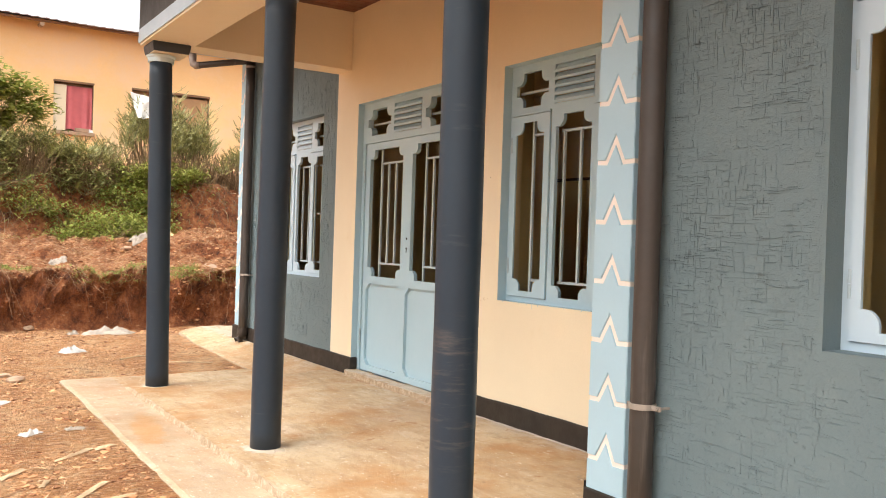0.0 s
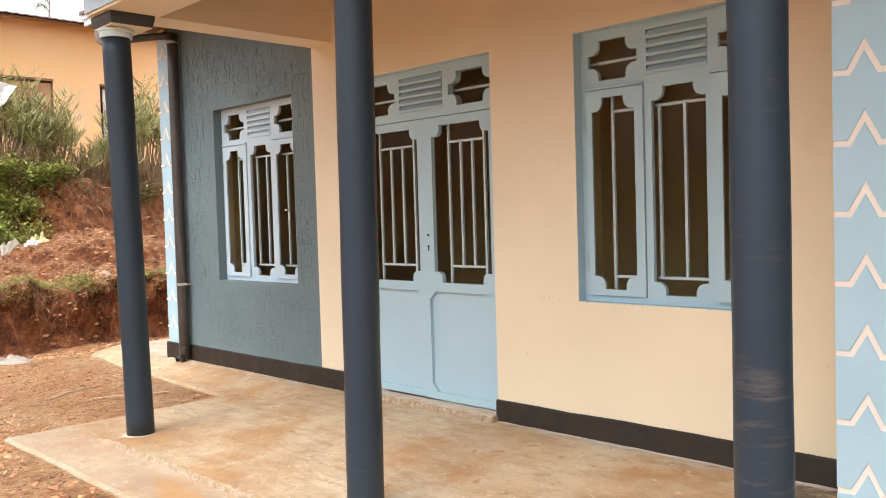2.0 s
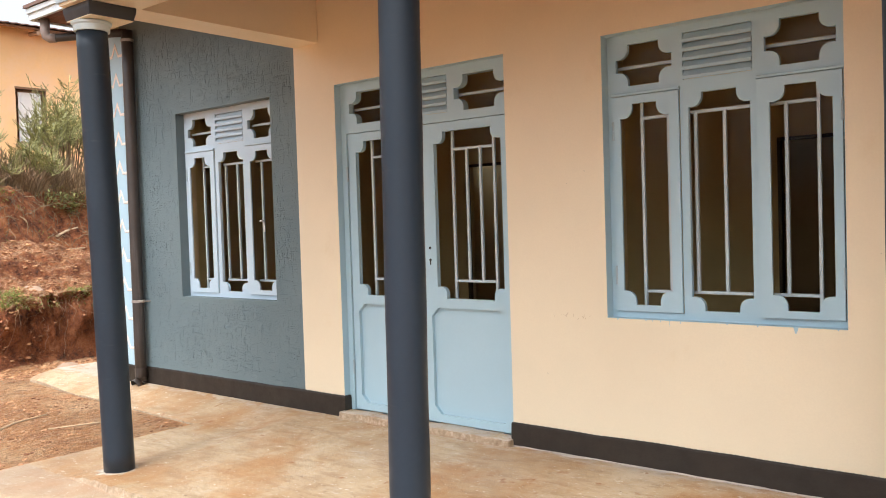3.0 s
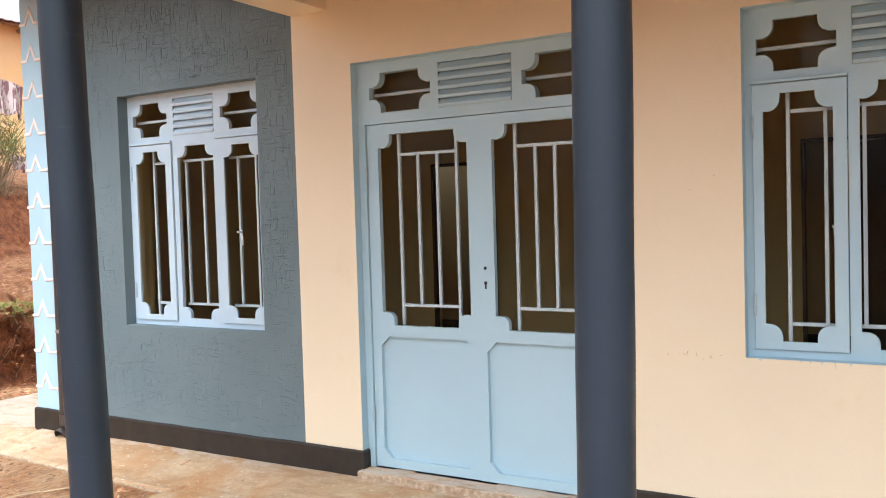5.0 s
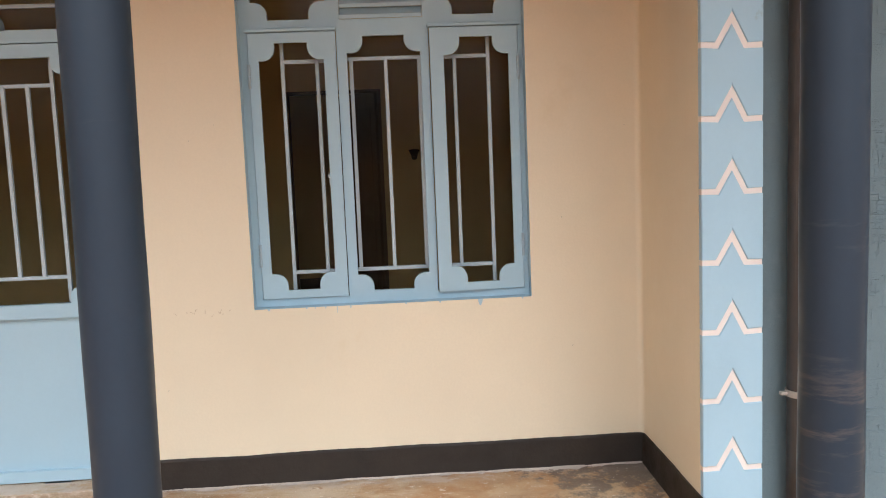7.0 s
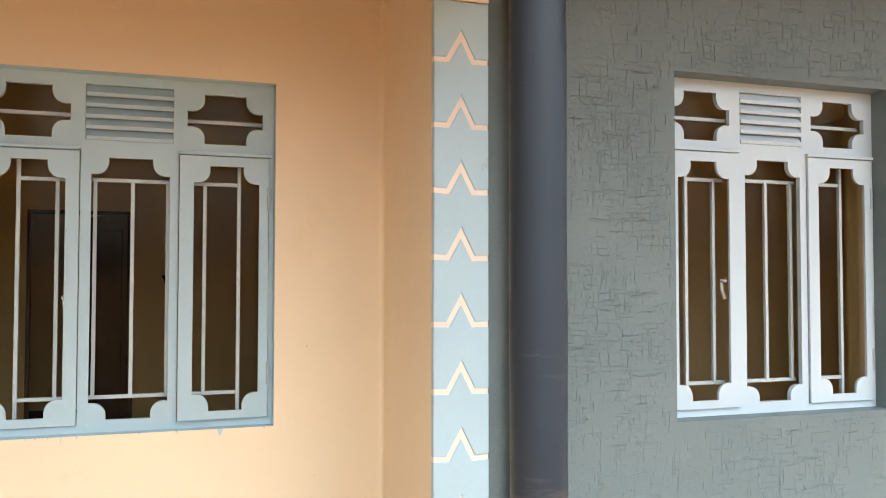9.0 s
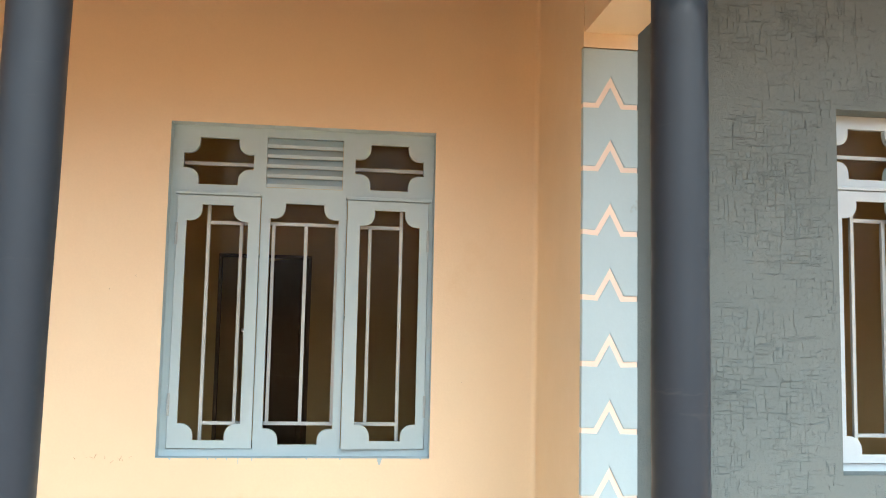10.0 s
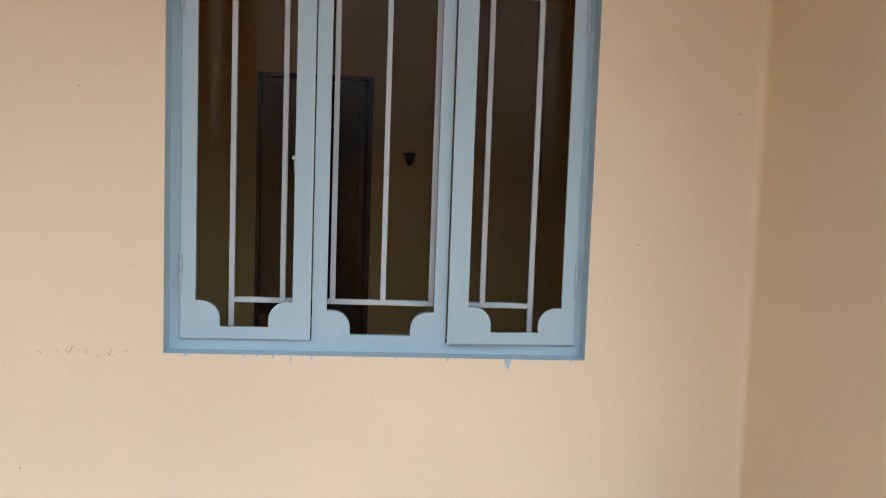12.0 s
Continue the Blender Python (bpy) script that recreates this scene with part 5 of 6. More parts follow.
def leafy_bush(x, y, rx, ry, rz, lift, count, size, material, seed, label, name="shrub", narrow=0.42):
    """Broad crown of many separate leaves on forking twigs, with gaps."""
    rnd = random.Random(seed)
    z = ground_height(x, y) - 0.05
    base = thing(name, (x, y, z), label, "shrub", "shrubs on the bank")
    wood, leaves = Heap(), Heap()
    clumps = []
    for _ in range(max(10, count // 55)):
        a, e = rnd.uniform(0, 2 * math.pi), math.asin(rnd.uniform(-0.5, 1))
        k = rnd.uniform(0.45, 1.0)
        clumps.append(Vector((rx * k * math.cos(a) * math.cos(e), ry * k * math.sin(a) * math.cos(e), lift + rz * k * math.sin(e))))
    for c in clumps:
        foot = Vector((rnd.gauss(0, 0.1 * rx), rnd.gauss(0, 0.1 * ry), 0))
        wood.strand([foot, foot.lerp(c, 0.5) + Vector((rnd.gauss(0, 0.06), rnd.gauss(0, 0.06), 0.08)), c], 0.014, 0.004)
    for _ in range(count):
        c = rnd.choice(clumps)
        p = c + Vector((rnd.gauss(0, 0.09), rnd.gauss(0, 0.09), rnd.gauss(0, 0.08)))
        a = rnd.uniform(0, 2 * math.pi)
        d = Vector((math.cos(a), math.sin(a) - 0.3, rnd.uniform(-0.5, 0.8)))
        s = size * rnd.uniform(0.6, 1.3)
        leaves.blade(p, d, s, s * narrow, rnd.uniform(0.1, 0.6))
    wood.make("trunk", DRY, base)
    leaves.make("crown", material, base)
    return base


pencil_bush(4.15, 17.35, 1.95, 0.72, 72, 11, "grey-green pencil bush on the bank under the orange house")
pencil_bush(4.95, 17.45, 1.85, 0.62, 60, 12, "grey-green pencil bush with bare lower stems")
pencil_bush(6.75, 17.6, 2.05, 0.85, 80, 13, "grey-green pencil bush beside the white-curtained window")
pencil_bush(2.95, 17.3, 0.95, 0.65, 34, 14, "low dry pencil bush under the red curtain")
pencil_bush(5.75, 17.15, 0.75, 0.60, 26, 15, "low straggling bush on the bank edge")
leafy_bush(1.25, 17.7, 1.10, 0.8, 0.80, 1.15, 5200, 0.14, LEAF_LIGHT, 21, "dense green shrub at the terrace edge", narrow=0.5)
leafy_bush(2.0, 17.1, 0.8, 0.5, 0.45, 0.45, 1700, 0.10, LEAF_DARK, 22, "tangled dark green hedge on the bank")
leafy_bush(3.55, 16.75, 0.75, 0.45, 0.40, 0.10, 2000, 0.10, LEAF_LIGHT, 23, "bright green creeper hanging down the bank", narrow=0.32)
leafy_bush(3.35, 16.25, 0.65, 0.35, 0.38, 0.15, 1900, 0.10, LEAF_LIGHT, 24, "bright green weeds on the bank slope", narrow=0.32)
leafy_bush(2.55, 16.55, 0.50, 0.4, 0.34, 0.12, 1200, 0.10, LEAF_LIGHT, 25, "mixed green weeds under the hedge", narrow=0.32)
leafy_bush(2.75, 15.85, 0.42, 0.3, 0.24, 0.10, 800, 0.09, LEAF_LIGHT, 26, "low green weeds at the bank's foot", narrow=0.32)
leafy_bush(4.75, 16.75, 0.50, 0.35, 0.30, 0.10, 1000, 0.10, LEAF_LIGHT, 27, "bright green weeds below the pencil bush", narrow=0.32)
leafy_bush(3.0, 16.9, 0.9, 0.4, 0.40, 0.25, 1700, 0.10, LEAF_DARK, 29, "dark tangled hedge under the red curtain", narrow=0.4)
leafy_bush(4.2, 16.9, 0.9, 0.4, 0.36, 0.25, 1900, 0.10, LEAF_LIGHT, 30, "bright tangled hedge below the pencil bush", narrow=0.4)
leafy_bush(0.6, 16.7, 0.9, 0.4, 0.45, 0.25, 1500, 0.10, LEAF_DARK, 31, "dark tangled hedge on the bank", narrow=0.4)
leafy_bush(3.1, 15.7, 0.75, 0.35, 0.30, 0.12, 1700, 0.095, LEAF_LIGHT, 32, "bright green weeds spreading onto the ledge", narrow=0.32)
leafy_bush(3.85, 16.1, 0.55, 0.35, 0.42, 0.15, 1500, 0.10, LEAF_LIGHT, 33, "bright green creeper on the bank slope", narrow=0.32)
leafy_bush(0.4, 16.95, 1.0, 0.4, 0.45, 0.30, 1900, 0.10, LEAF_DARK, 34, "dark tangled hedge below the dense shrub", narrow=0.4)
leafy_bush(1.3, 16.65, 0.8, 0.4, 0.42, 0.15, 1700, 0.09, LEAF_DARK, 35, "dark straggling weeds on the bank slope", narrow=0.34)
leafy_bush(1.85, 16.35, 0.5, 0.3, 0.34, 0.10, 1200, 0.09, LEAF_LIGHT, 36, "mixed weeds hanging down the bank slope", narrow=0.32)
leafy_bush(2.35, 16.05, 0.5, 0.3, 0.26, 0.10, 1100, 0.09, LEAF_LIGHT, 37, "low green weeds at the slope's foot", narrow=0.32)
pencil_bush(2.1, 17.25, 1.0, 0.7, 40, 17, "low dry pencil bush beside the dense shrub")
pencil_bush(0.9, 17.15, 0.85, 0.7, 36, 18, "low dry pencil bush under the dense shrub")
leafy_bush(4.05, 16.6, 0.45, 0.35, 0.36, 0.10, 1500, 0.10, LEAF_LIGHT, 38, "bright green weeds hanging over the slope", narrow=0.32)
leafy_bush(3.3, 16.0, 0.45, 0.3, 0.34, 0.12, 1200, 0.095, LEAF_LIGHT, 39, "bright green weeds low on the slope", narrow=0.32)
leafy_bush(6.1, 16.9, 0.75, 0.4, 0.28, 0.0, 900, 0.09, LEAF_DARK, 28, "dark weeds along the bank edge", narrow=0.4)

# hedge of dry stems along the terrace edge
rnd = random.Random(31)
heap = Heap()
for _ in range(2000):
    x = rnd.uniform(0.2, 7.6)
    y = 16.95 + 0.3 * rnd.random()
    p = ground_at(x, y)
    q = p + Vector((rnd.gauss(0, 0.16), rnd.gauss(-0.08, 0.12), rnd.uniform(0.15, 0.62)))
    heap.strand([p - Vector((0, 0, 0.06)), p.lerp(q, 0.5) + Vector((rnd.gauss(0, 0.04), 0, 0.02)), q], 0.008, 0.003)
for _ in range(420):
    x = rnd.uniform(0.2, 7.0)
    y = rnd.uniform(16.3, 16.9)
    p = ground_at(x, y)
    q = p + Vector((rnd.gauss(0, 0.10), -rnd.uniform(0.05, 0.25), rnd.uniform(-0.40, 0.12)))
    heap.strand([p, p.lerp(q, 0.5) + Vector((0, -0.08, 0.05)), q], 0.006, 0.003)
tagged(heap.make("dry_stems", DRY), "dry brown stems tangled along the bank's edge", "dry brush", kind="stuff")

# roots hanging out of the lower cut
heap = Heap()
for _ in range(330):
    x = rnd.uniform(-0.6, 6.0)
    if noise.noise((x * 1.7, 0, 44)) < -0.28:
        continue
    start, length = 0.22 * rnd.random() ** 1.5, rnd.choice((0.02, 0.03, 0.04, 0.05, 0.08, 0.10, 0.16))
    y0 = 13.56 - 0.35 * noise.noise((x * 0.45, 1.35, 3.1)) - start
    pts, xx = [], x
    drift = rnd.gauss(0.0, 0.022)
    for k in range(8):
        g_pt = ground_at(xx, y0 - length * k / 7)
        pts.append(g_pt + Vector((0, -0.012 - 0.03 * rnd.random(), 0.01)))
        xx += drift + rnd.gauss(0, 0.012)
    heap.strand(pts, rnd.uniform(0.0025, 0.0055), 0.002)
tagged(heap.make("hanging_roots", STICK), "pale roots hanging from the cut clay bank", "roots", kind="stuff")

# short grass on the ledge above the cut
heap = Heap()
for _ in range(15000):
    x, y = rnd.uniform(-1.2, 6.2), rnd.uniform(13.2, 14.0)
    if noise.noise((x * 1.5, y * 2.4, 12)) < 0.0 + 0.25 * max(0.0, y - 13.7):
        continue
    p = ground_at(x, y)
    if p.z < 0.80:
        continue
    a = rnd.uniform(0, 2 * math.pi)
    heap.blade(p - Vector((0, 0, 0.01)), (math.cos(a) * 0.8, math.sin(a) * 0.8 - 0.25, rnd.uniform(0.3, 1.2)), rnd.uniform(0.06, 0.17), 0.013, 0.7)
for _ in range(1500):
    x, y = rnd.uniform(-0.5, 6.0), rnd.uniform(15.5, 16.6)
    if noise.noise((x * 1.2, y * 2.0, 19)) < 0.0:
        continue
    p = ground_at(x, y)
    a = rnd.uniform(0, 2 * math.pi)
    heap.blade(p, (math.cos(a), math.sin(a) - 0.3, rnd.uniform(0.1, 1.0)), rnd.uniform(0.06, 0.16), 0.012, 0.8)
tagged(heap.make("short_grass", GRASS), "yellow-green short grass on the clay ledge", "grass", kind="stuff")

# clods and chips of clay on the yard
heap = Heap()
for _ in range(21000):
    x, y = rnd.uniform(-0.6, 5.5), rnd.uniform(3.2, 15.6)
    if (x > floor_edge(y) - 0.03 and y < 11.6) or (x > 3.3 and y < 11.0):
        continue
    if noise.noise((x * 0.9, y * 0.9, 30)) < -0.15 and y < 12.3:
        continue
    p = ground_at(x, y)
    r = 0.006 + 0.02 * rnd.random() ** 4 + (0.02 * rnd.random() ** 3 if y > 12.2 else 0) + (0.012 * rnd.random() ** 2 if x > floor_edge(y) - 0.25 else 0)
    heap.lump((p.x, p.y, p.z + r * 0.02), r * 1.25, rnd, 0.42)
for _ in range(3200):
    x, y = rnd.uniform(-0.8, 6.0), rnd.uniform(13.5, 16.4)
    if noise.noise((x * 1.1, y * 1.1, 37)) < -0.1:
        continue
    p = ground_at(x, y)
    r = 0.010 + 0.030 * rnd.random() ** 4
    heap.lump((p.x, p.y, p.z - r * 0.1), r, rnd, 0.5)
tagged(heap.make("clay_clods", CLOD), "scattered clods of red clay on the yard", "clods", kind="stuff")
heap = Heap()
for _ in range(1700):
    x, y = rnd.uniform(-0.5, 4.2), rnd.uniform(3.5, 13.0)
    if (x > floor_edge(y) - 0.03 and y < 11.6) or (x > 3.3 and y < 11.0):
        continue
    p = ground_at(x, y)
    a = rnd.gauss(0.9, 0.8)
    heap.blade(p + Vector((0, 0, 0.012)), (math.cos(a), math.sin(a), 0.02), 0.02 + 0.15 * rnd.random() ** 3, rnd.uniform(0.004, 0.012), 0.0)
for _ in range(900):
    x, y = rnd.uniform(-0.5, 5.5), rnd.uniform(13.5, 15.6)
    p = ground_at(x, y)
    a = rnd.uniform(0, math.pi)
    heap.blade(p + Vector((0, 0, 0.012)), (math.cos(a), math.sin(a), 0.03), 0.03 + 0.16 * rnd.random() ** 2, rnd.uniform(0.008, 0.024), 0.0)
tagged(heap.make("wood_chips", STICKS_PALE), "pale bark slivers strewn over the yard", "wood chips", kind="stuff")


def crumple(name, x, y, w, d, h, material, label, category, seed, turn=0.0, z=None, n=20):
    """A crumpled sheet lying on the ground."""
    m = bpy.data.meshes.new(name)
    vs, fs = [], []
    ca, sa = math.cos(turn), math.sin(turn)
    gz = ground_height(x, y) if z is None else z
    for j in range(n + 1):
        for i in range(n + 1):
            u, v = i / n - 0.5, j / n - 0.5
            edge = 1 + 0.35 * noise.noise((math.atan2(v, u) * 1.3, seed, 0))
            px, py = u * w * edge, v * d * edge
            wx, wy = x + ca * px - sa * py, y + sa * px + ca * py
            k = 1 - (2 * max(abs(u), abs(v))) ** 3
            zz = h * (0.5 + 0.9 * noise.noise((u * 4.5, v * 4.5, seed)) + 0.8 * abs(noise.noise((u * 8, v * 8, seed))) - 0.15 + 0.2 * noise.noise((u * 15, v * 15, seed))) * max(0.0, k)
            base_z = (ground_height(wx, wy) if z is None else z) + 0.006
            vs.append((wx - x, wy - y, base_z - gz + max(0, zz)))
    for j in range(n):
        for i in range(n):
            a = j * (n + 1) + i
            fs.append((a, a + 1, a + n + 2, a + n + 1))
    m.from_pydata(vs, [], fs)
    m.materials.append(material)
    for f in m.polygons:
        f.use_smooth = True
    ob = new(name, m)
    ob.location = (x, y, gz)
    return tagged(ob, label, category)


crumple("plastic_scrap", 1.68, 10.60, 0.25, 0.22, 0.07, SCRAP, "crumpled white plastic scrap on the red earth", "litter", 1, 0.4)
crumple("torn_sack", 2.42, 12.36, 0.66, 0.34, 0.11, LITTER, "torn pale sack at the clay bank's foot", "litter", 2, -0.55)
crumple("plastic_scrap", 2.02, 12.62, 0.14, 0.12, 0.05, LITTER, "small white plastic scrap beside the torn sack", "litter", 3, 0.2)
crumple("paper_scrap", 0.70, 6.19, 0.14, 0.09, 0.03, SCRAP, "white paper scrap on the trodden yard", "litter", 4, 0.6)
crumple("paper_scrap", 0.98, 6.22, 0.13, 0.06, 0.02, LITTER, "pale paper scrap near the concrete apron", "litter", 5, 0.1)
crumple("paper_scrap", 0.50, 7.38, 0.40, 0.20, 0.02, SCRAP, "white sheet scrap on the trodden yard", "litter", 6, 0.65)
crumple("paper_scrap", 0.33, 6.14, 0.17, 0.10, 0.03, SCRAP, "white paper scrap lying in the yard", "litter", 8, 0.4)
crumple("plastic_scrap", 2.05, 14.3, 0.25, 0.14, 0.07, LITTER, "pale plastic scrap on the clay ledge", "litter", 7, 0.0)

for k, (bx, by, bw, bd, turn) in enumerate(((0.86, 5.51, 0.34, 0.035, 0.75), (0.49, 5.23, 0.20, 0.05, 0.85), (0.82, 4.72, 0.30, 0.04, 0.9), (1.06, 5.62, 0.16, 0.05, 0.6), (0.90, 4.50, 0.22, 0.03, 0.4), (0.62, 4.95, 0.14, 0.03, 1.2))):
    tagged(crumple("bark_strip", bx, by, bw, bd, 0.012, STICKS_PALE, "pale flat strip of bark on the trodden yard", "bark", 31 + k, turn), "pale flat strip of bark on the trodden yard", "bark", "bark strips in the yard")
crumple("torn_sack", 3.45, 15.2, 0.34, 0.22, 0.14, LITTER, "torn pale sack on the clay ledge", "litter", 21, 0.3)
crumple("torn_sack", 3.97, 15.35, 0.28, 0.2, 0.15, SACK, "faded yellow sack crumpled on the ledge", "litter", 22, -0.2)
crumple("plastic_scrap", 3.76, 15.05, 0.2, 0.14, 0.10, CLOTH, "pale plastic scrap beside the yellow sack", "litter", 23, 0.5)


def stone(x, y, r, seed, label, material=STONE):
    rs = random.Random(seed)
    bm = bmesh.new()
    bmesh.ops.create_icosphere(bm, subdivisions=2, radius=r)
    for v in bm.verts:
        v.co *= 1 + 0.35 * noise.noise(v.co / r * 1.1 + Vector((seed, 0, 0)))
        v.co.z *= 0.55
        v.co.x *= 1.3
    ob = part("stone", bm, material)
    ob.location = (x, y, ground_height(x, y) + r * 0.25)
    ob.rotation_euler = (0, 0, rs.uniform(0, 3))
    return tagged(ob, label, "stone", "stones in the yard")


stone(0.86, 8.50, 0.065, 1, "pale flat stone on the trodden yard")
stone(0.80, 8.80, 0.055, 2, "pale flat stone on the trodden yard")
stone(0.52, 8.10, 0.07, 3, "small pale stone on the trodden yard")
stone(3.95, 12.30, 0.13, 4, "large pale stone beyond the concrete strip")
stone(4.3, 13.9, 0.12, 5, "stone on the clay ledge")
stone(3.2, 14.9, 0.07, 6, "yellowish stone at the foot of the weeds")
stone(1.55, 13.3, 0.07, 7, "stone stuck in the cut clay bank")


def stick(pts, r, label):
    bm = bmesh.new()
    line = [Vector((x, y, ground_height(x, y) + r * 0.9)) for x, y in pts]
    org = line[0].copy()
    tube(bm, [tuple(p - org) for p in line], [r, r * 0.9, r * 0.6][:len(line)] if len(line) == 3 else r, 6)
    ob = part("stick", bm, STICKS_PALE)
    ob.location = org
    return tagged(ob, label, "stick", "sticks in the yard")


stick([(2.25, 9.25), (2.55, 9.10), (2.80, 8.92)], 0.008, "pale bare stick beside the concrete strip")
stick([(2.0, 9.6), (2.2, 9.75), (2.5, 9.8)], 0.009, "thin bare stick on the trodden yard")

stick([(5.95, 16.52), (6.15, 16.55), (6.36, 16.60)], 0.022, "bare pole lying on the bank slope")
stick([(5.97, 16.36), (6.15, 16.34), (6.34, 16.33)], 0.020, "bare pole lying on the bank slope")

# cloth thrown over the pencil bush
bm = bmesh.new()
prev = None
for i in range(19):
    s = i / 18
    cur = []
    for j in range(13):
        v = j / 12
        wid = 0.66 - 0.44 * v
        x = -0.33 + 0.14 * v + wid * s
        z = 0.12 * (1 - s) - (0.50 * v) * (1 - 0.25 * s) + 0.03 * noise.noise((s * 3, v * 3, 1))
        y = -0.03 - 0.09 * v + 0.05 * math.sin(s * 9 + v * 3) * (0.3 + v) + 0.03 * noise.noise((s * 6, v * 6, 2))
        cur.append(bm.verts.new((x, y, z)))
    if prev:
        for j in range(12):
            bm.faces.new((prev[j], cur[j], cur[j + 1], prev[j + 1]))
    prev = cur
cloth = part("cloth", bm, CLOTH, smooth=True)
cloth.location = (3.95, 16.95, 4.12)
tagged(cloth, "white cloth thrown over the pencil bush to dry", "cloth")
# bare bulb under the neighbour's eave
bulb = thing("eave_lamp", (5.33, 21.12, 6.22), "bare white bulb hanging under the eave", "lamp")
bm = bmesh.new()
tube(bm, [(0, 0, 0.02), (0.01, 0, -0.12), (0, 0, -0.2)], 0.018, 6)
part("holder", bm, DARK_WOOD, bulb)
part("bulb", lathe([(0.02, -0.20), (0.035, -0.23), (0.062, -0.29), (0.055, -0.34), (0.02, -0.37)], 16), CLOTH, bulb, "white glass bulb", smooth=True)


def draped(x, y, z, w, h, seed, label):
    """A cloth hung over twigs, folded and sagging."""
    bm = bmesh.new()
    prev = None
    for i in range(21):
        s = i / 20
        cur = []
        for j in range(13):
            v = j / 12
            px = (s - 0.5) * w * (1 - 0.25 * v)
            pz = -h * v * (0.8 + 0.3 * noise.noise((s * 2, seed, 0))) - 0.10 * s * s
            py = 0.05 * math.sin(s * 12 + seed) * (0.3 + v) - 0.05 * v + 0.03 * noise.noise((s * 5, v * 5, seed))
            cur.append(bm.verts.new((px, py, pz)))
        if prev:
            for j in range(12):
                bm.faces.new((prev[j], cur[j], cur[j + 1], prev[j + 1]))
        prev = cur
    ob = part("cloth", bm, STRIPED, smooth=True)
    ob.location = (x, y, z)
    return tagged(ob, label, "cloth", "cloths on the hedge")


draped(8.05, 17.45, 4.38, 0.55, 0.72, 3, "striped dark and pale cloth hung over the hedge")
draped(8.15, 17.30, 3.12, 0.42, 0.34, 8, "small striped cloth caught low in the hedge")
pencil_bush(7.75, 17.6, 1.55, 0.6, 46, 16, "grey-green pencil bush under the striped cloth")


# paint runs under the pale blue window
bm = bmesh.new()
for y, w, h in ((3.765, 0.012, 0.032), (3.96, 0.005, 0.010), (4.125, 0.004, 0.008), (4.39, 0.004, 0.014), (4.455, 0.0022, 0.034), (4.51, 0.003, 0.012), (4.56, 0.003, 0.010), (4.60, 0.004, 0.009), (4.78, 0.006, 0.010), (3.56, 0.005, 0.008)):
    ring = [bm.verts.new((MAIN - 0.0012, y + w * p, W2[2] - h * q)) for p, q in ((-1, 0), (1, 0), (0.8, 0.45), (0.25, 1), (-0.2, 0.95), (-0.8, 0.4))]
    bm.faces.new(ring)
tagged(part("paint_runs", bm, PALE_BLUE), "pale blue paint runs under the window", "paint runs", kind="stuff")

# scratched pencil marks and nail holes in the cream wall
MARK = paint("faint_wall_scratch", (0.58, 0.42, 0.26), 0.9, 0.2)
rnd = random.Random(57)
heap = Heap()
for _ in range(11):
    y, z = rnd.gauss(5.07, 0.075), rnd.gauss(1.165, 0.012)
    ln = rnd.uniform(0.006, 0.026)
    a = rnd.uniform(0.2, 2.9)
    p = Vector((MAIN - 0.001, y, z))
    heap.strand([p, p + Vector((0, 0.5 * ln * math.cos(a), 0.5 * ln * math.sin(a) + 0.002)), p + Vector((0, ln * math.cos(a), ln * math.sin(a)))], 0.0012, 0.0008)
tagged(heap.make("wall_scratches", MARK), "faint brown scratches on the cream wall", "wall marks", kind="stuff")
heap = Heap()
for y, z in ((5.10, 1.98), (3.32, 0.92), (3.05, 1.98), (4.98, 2.05), (3.36, 1.55), (5.28, 0.80)):
    p = Vector((MAIN - 0.001, y, z))
    heap.strand([p - Vector((0.0006, 0, 0)), p + Vector((0.0012, 0, 0))], 0.0032, 0.0028, 6)
tagged(heap.make("nail_holes", SOOT), "small dark nail holes in the cream wall", "nail holes", kind="stuff")

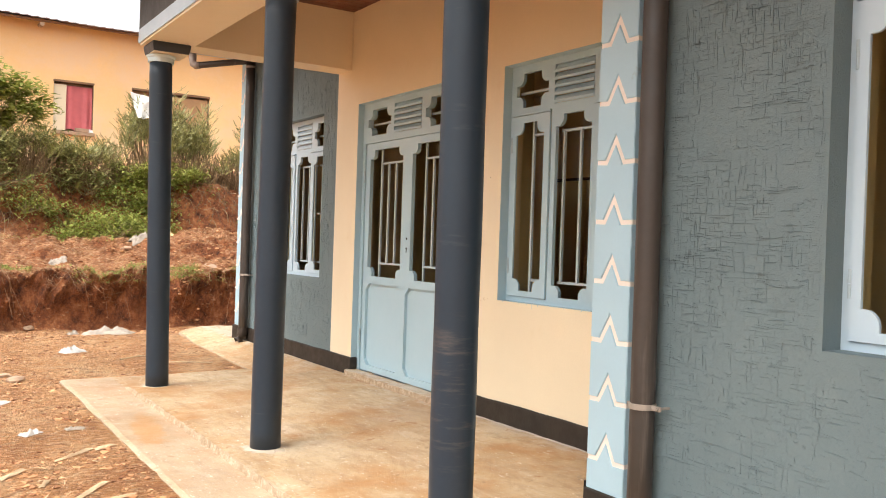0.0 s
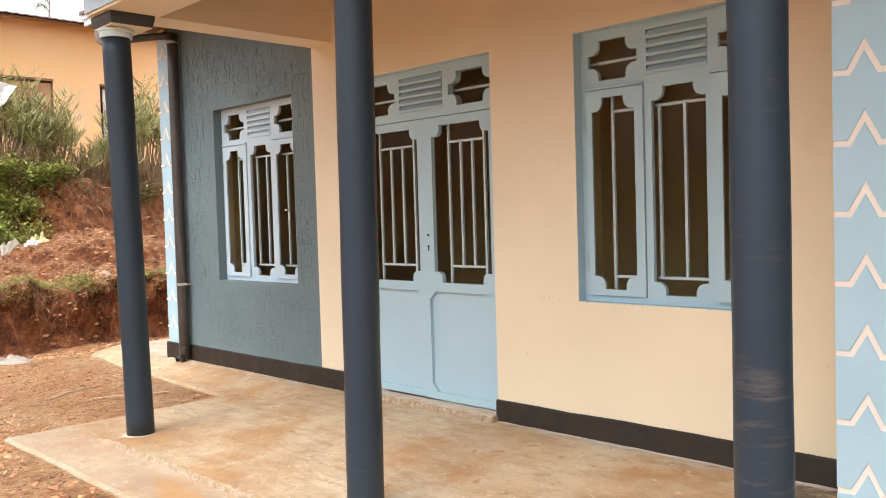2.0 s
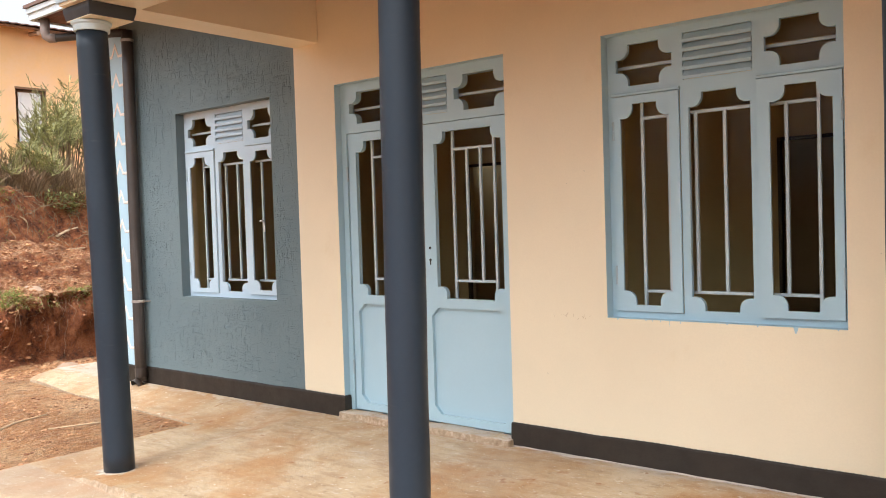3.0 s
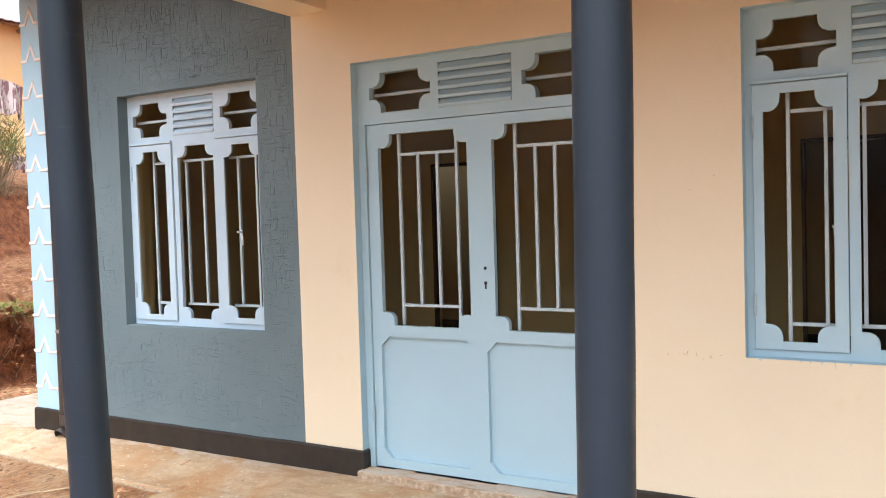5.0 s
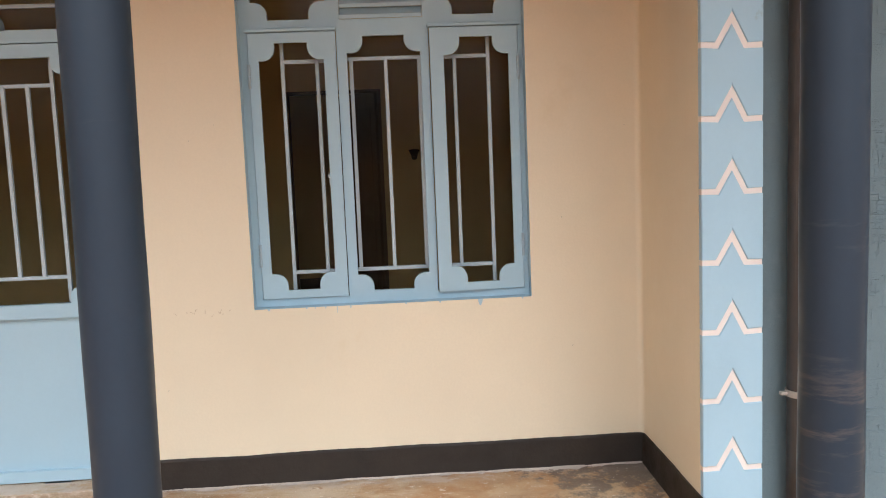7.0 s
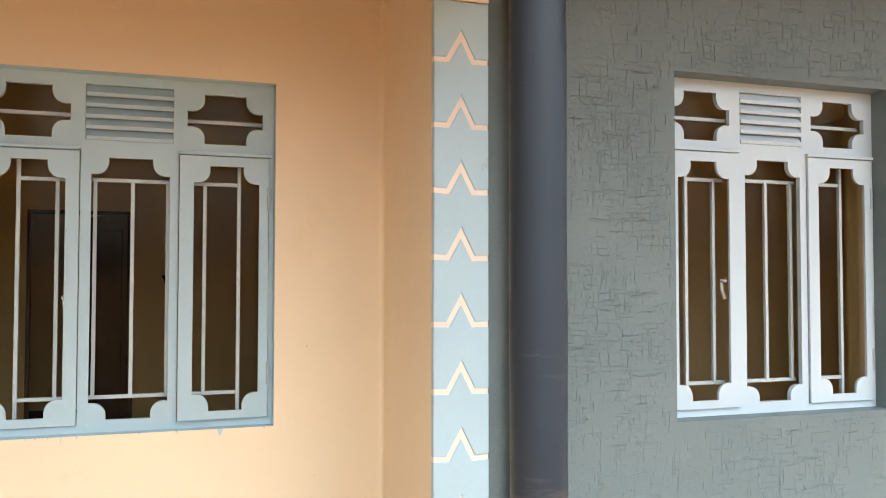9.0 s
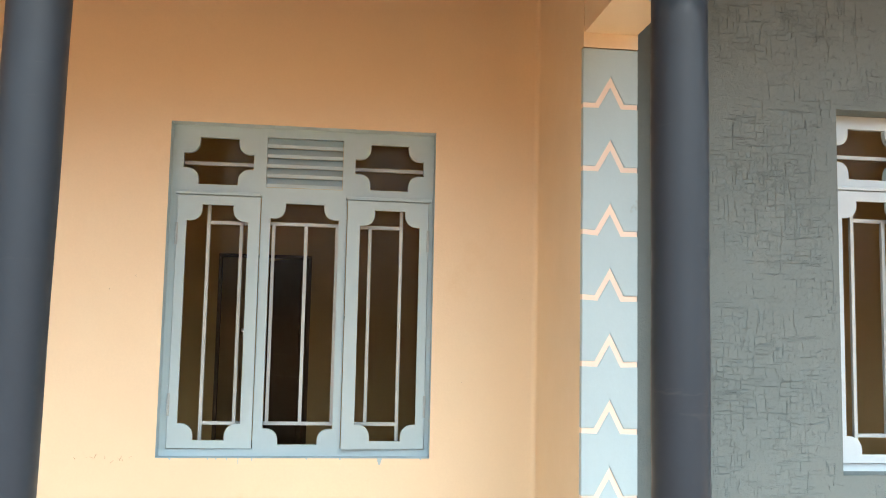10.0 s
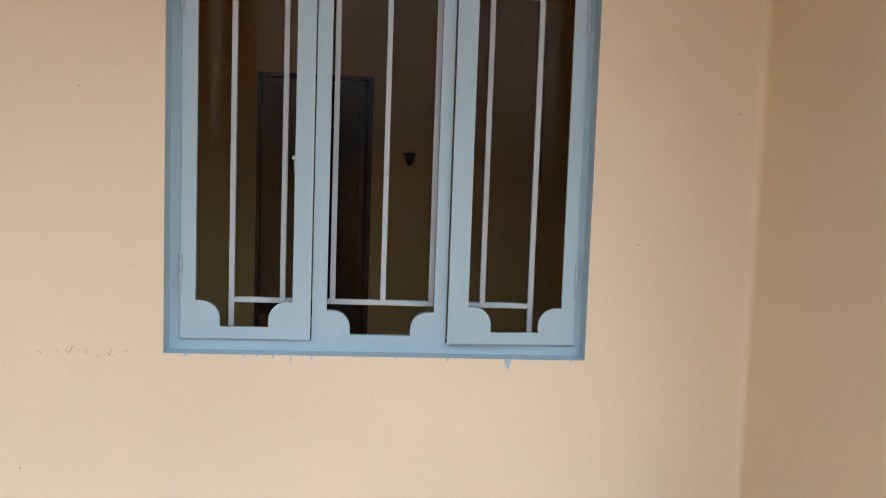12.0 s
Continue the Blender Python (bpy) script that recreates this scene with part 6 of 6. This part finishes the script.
# pale cement smear left along the foot of the porch wall
rnd = random.Random(91)
bm = bmesh.new()
prev = None
for k in range(400):
    y = 2.985 + (5.545 - 2.985) * k / 399
    out = 0.004 + 0.030 * max(0.0, 0.15 + 1.3 * noise.noise((y * 4, 0, 5)) + 0.9 * noise.noise((y * 17, 0, 7)) + 0.5 * noise.noise((y * 41, 0, 7)))
    x = MAIN - 0.011
    cur = [bm.verts.new((x, y, floor_height(x, y) + 0.010)), bm.verts.new((x - out, y, floor_height(x - out, y) + 0.0015))]
    if prev:
        bm.faces.new((prev[0], prev[1], cur[1], cur[0]))
    prev = cur
tagged(part("cement_smear", bm, SMEAR), "pale cement smear along the black plinth's foot", "cement smear", kind="structure")

# brick and rag left on the neighbour's window sill
ob = part("brick", boxes((-0.17, 0.13, -0.05, 0.05, 0, 0.09), bevel=0.012), STONE)
ob.location = (3.58, NY - 0.005, NWIN[0][2] + 0.002)
tagged(ob, "pale mud brick lying on the curtained window's sill", "brick")
crumple("rag", 3.74, NY - 0.005, 0.15, 0.08, 0.10, CLOTH, "white rag beside the brick on the sill", "rag", 12, 0.0, NWIN[0][2])

# sapling seen over the neighbour's roof
sap = thing("sapling", (9.2, 28.6, ground_height(9.2, 28.6) - 0.1), "slender sapling with drooping pale green leaves", "tree")
wood, leaves = Heap(), Heap()
rnd = random.Random(81)
top_z = 8.8 - sap.location.z
wood.strand([(0, 0, 0), (0.06, 0, top_z * 0.4), (-0.05, 0.05, top_z * 0.75), (0.02, 0, top_z)], 0.05, 0.012, 5)
for _ in range(12):
    z = top_z * rnd.uniform(0.66, 1.0)
    a = rnd.uniform(0, 2 * math.pi)
    q = Vector((0.34 * math.cos(a), 0.30 * math.sin(a), z + 0.12))
    wood.strand([(0, 0, z - 0.1), (q.x * 0.5, q.y * 0.5, z + 0.1), q], 0.012, 0.005)
    for k in range(12):
        s = rnd.uniform(0.35, 1.0)
        b_a = rnd.uniform(0, 2 * math.pi)
        leaves.blade(Vector((q.x * s, q.y * s, z + 0.12)), (math.cos(b_a), math.sin(b_a), rnd.uniform(-1.0, 0.2)), rnd.uniform(0.14, 0.26), 0.05, 0.5)
wood.make("trunk", DRY, sap)
leaves.make("crown", LEAF_LIGHT, sap)
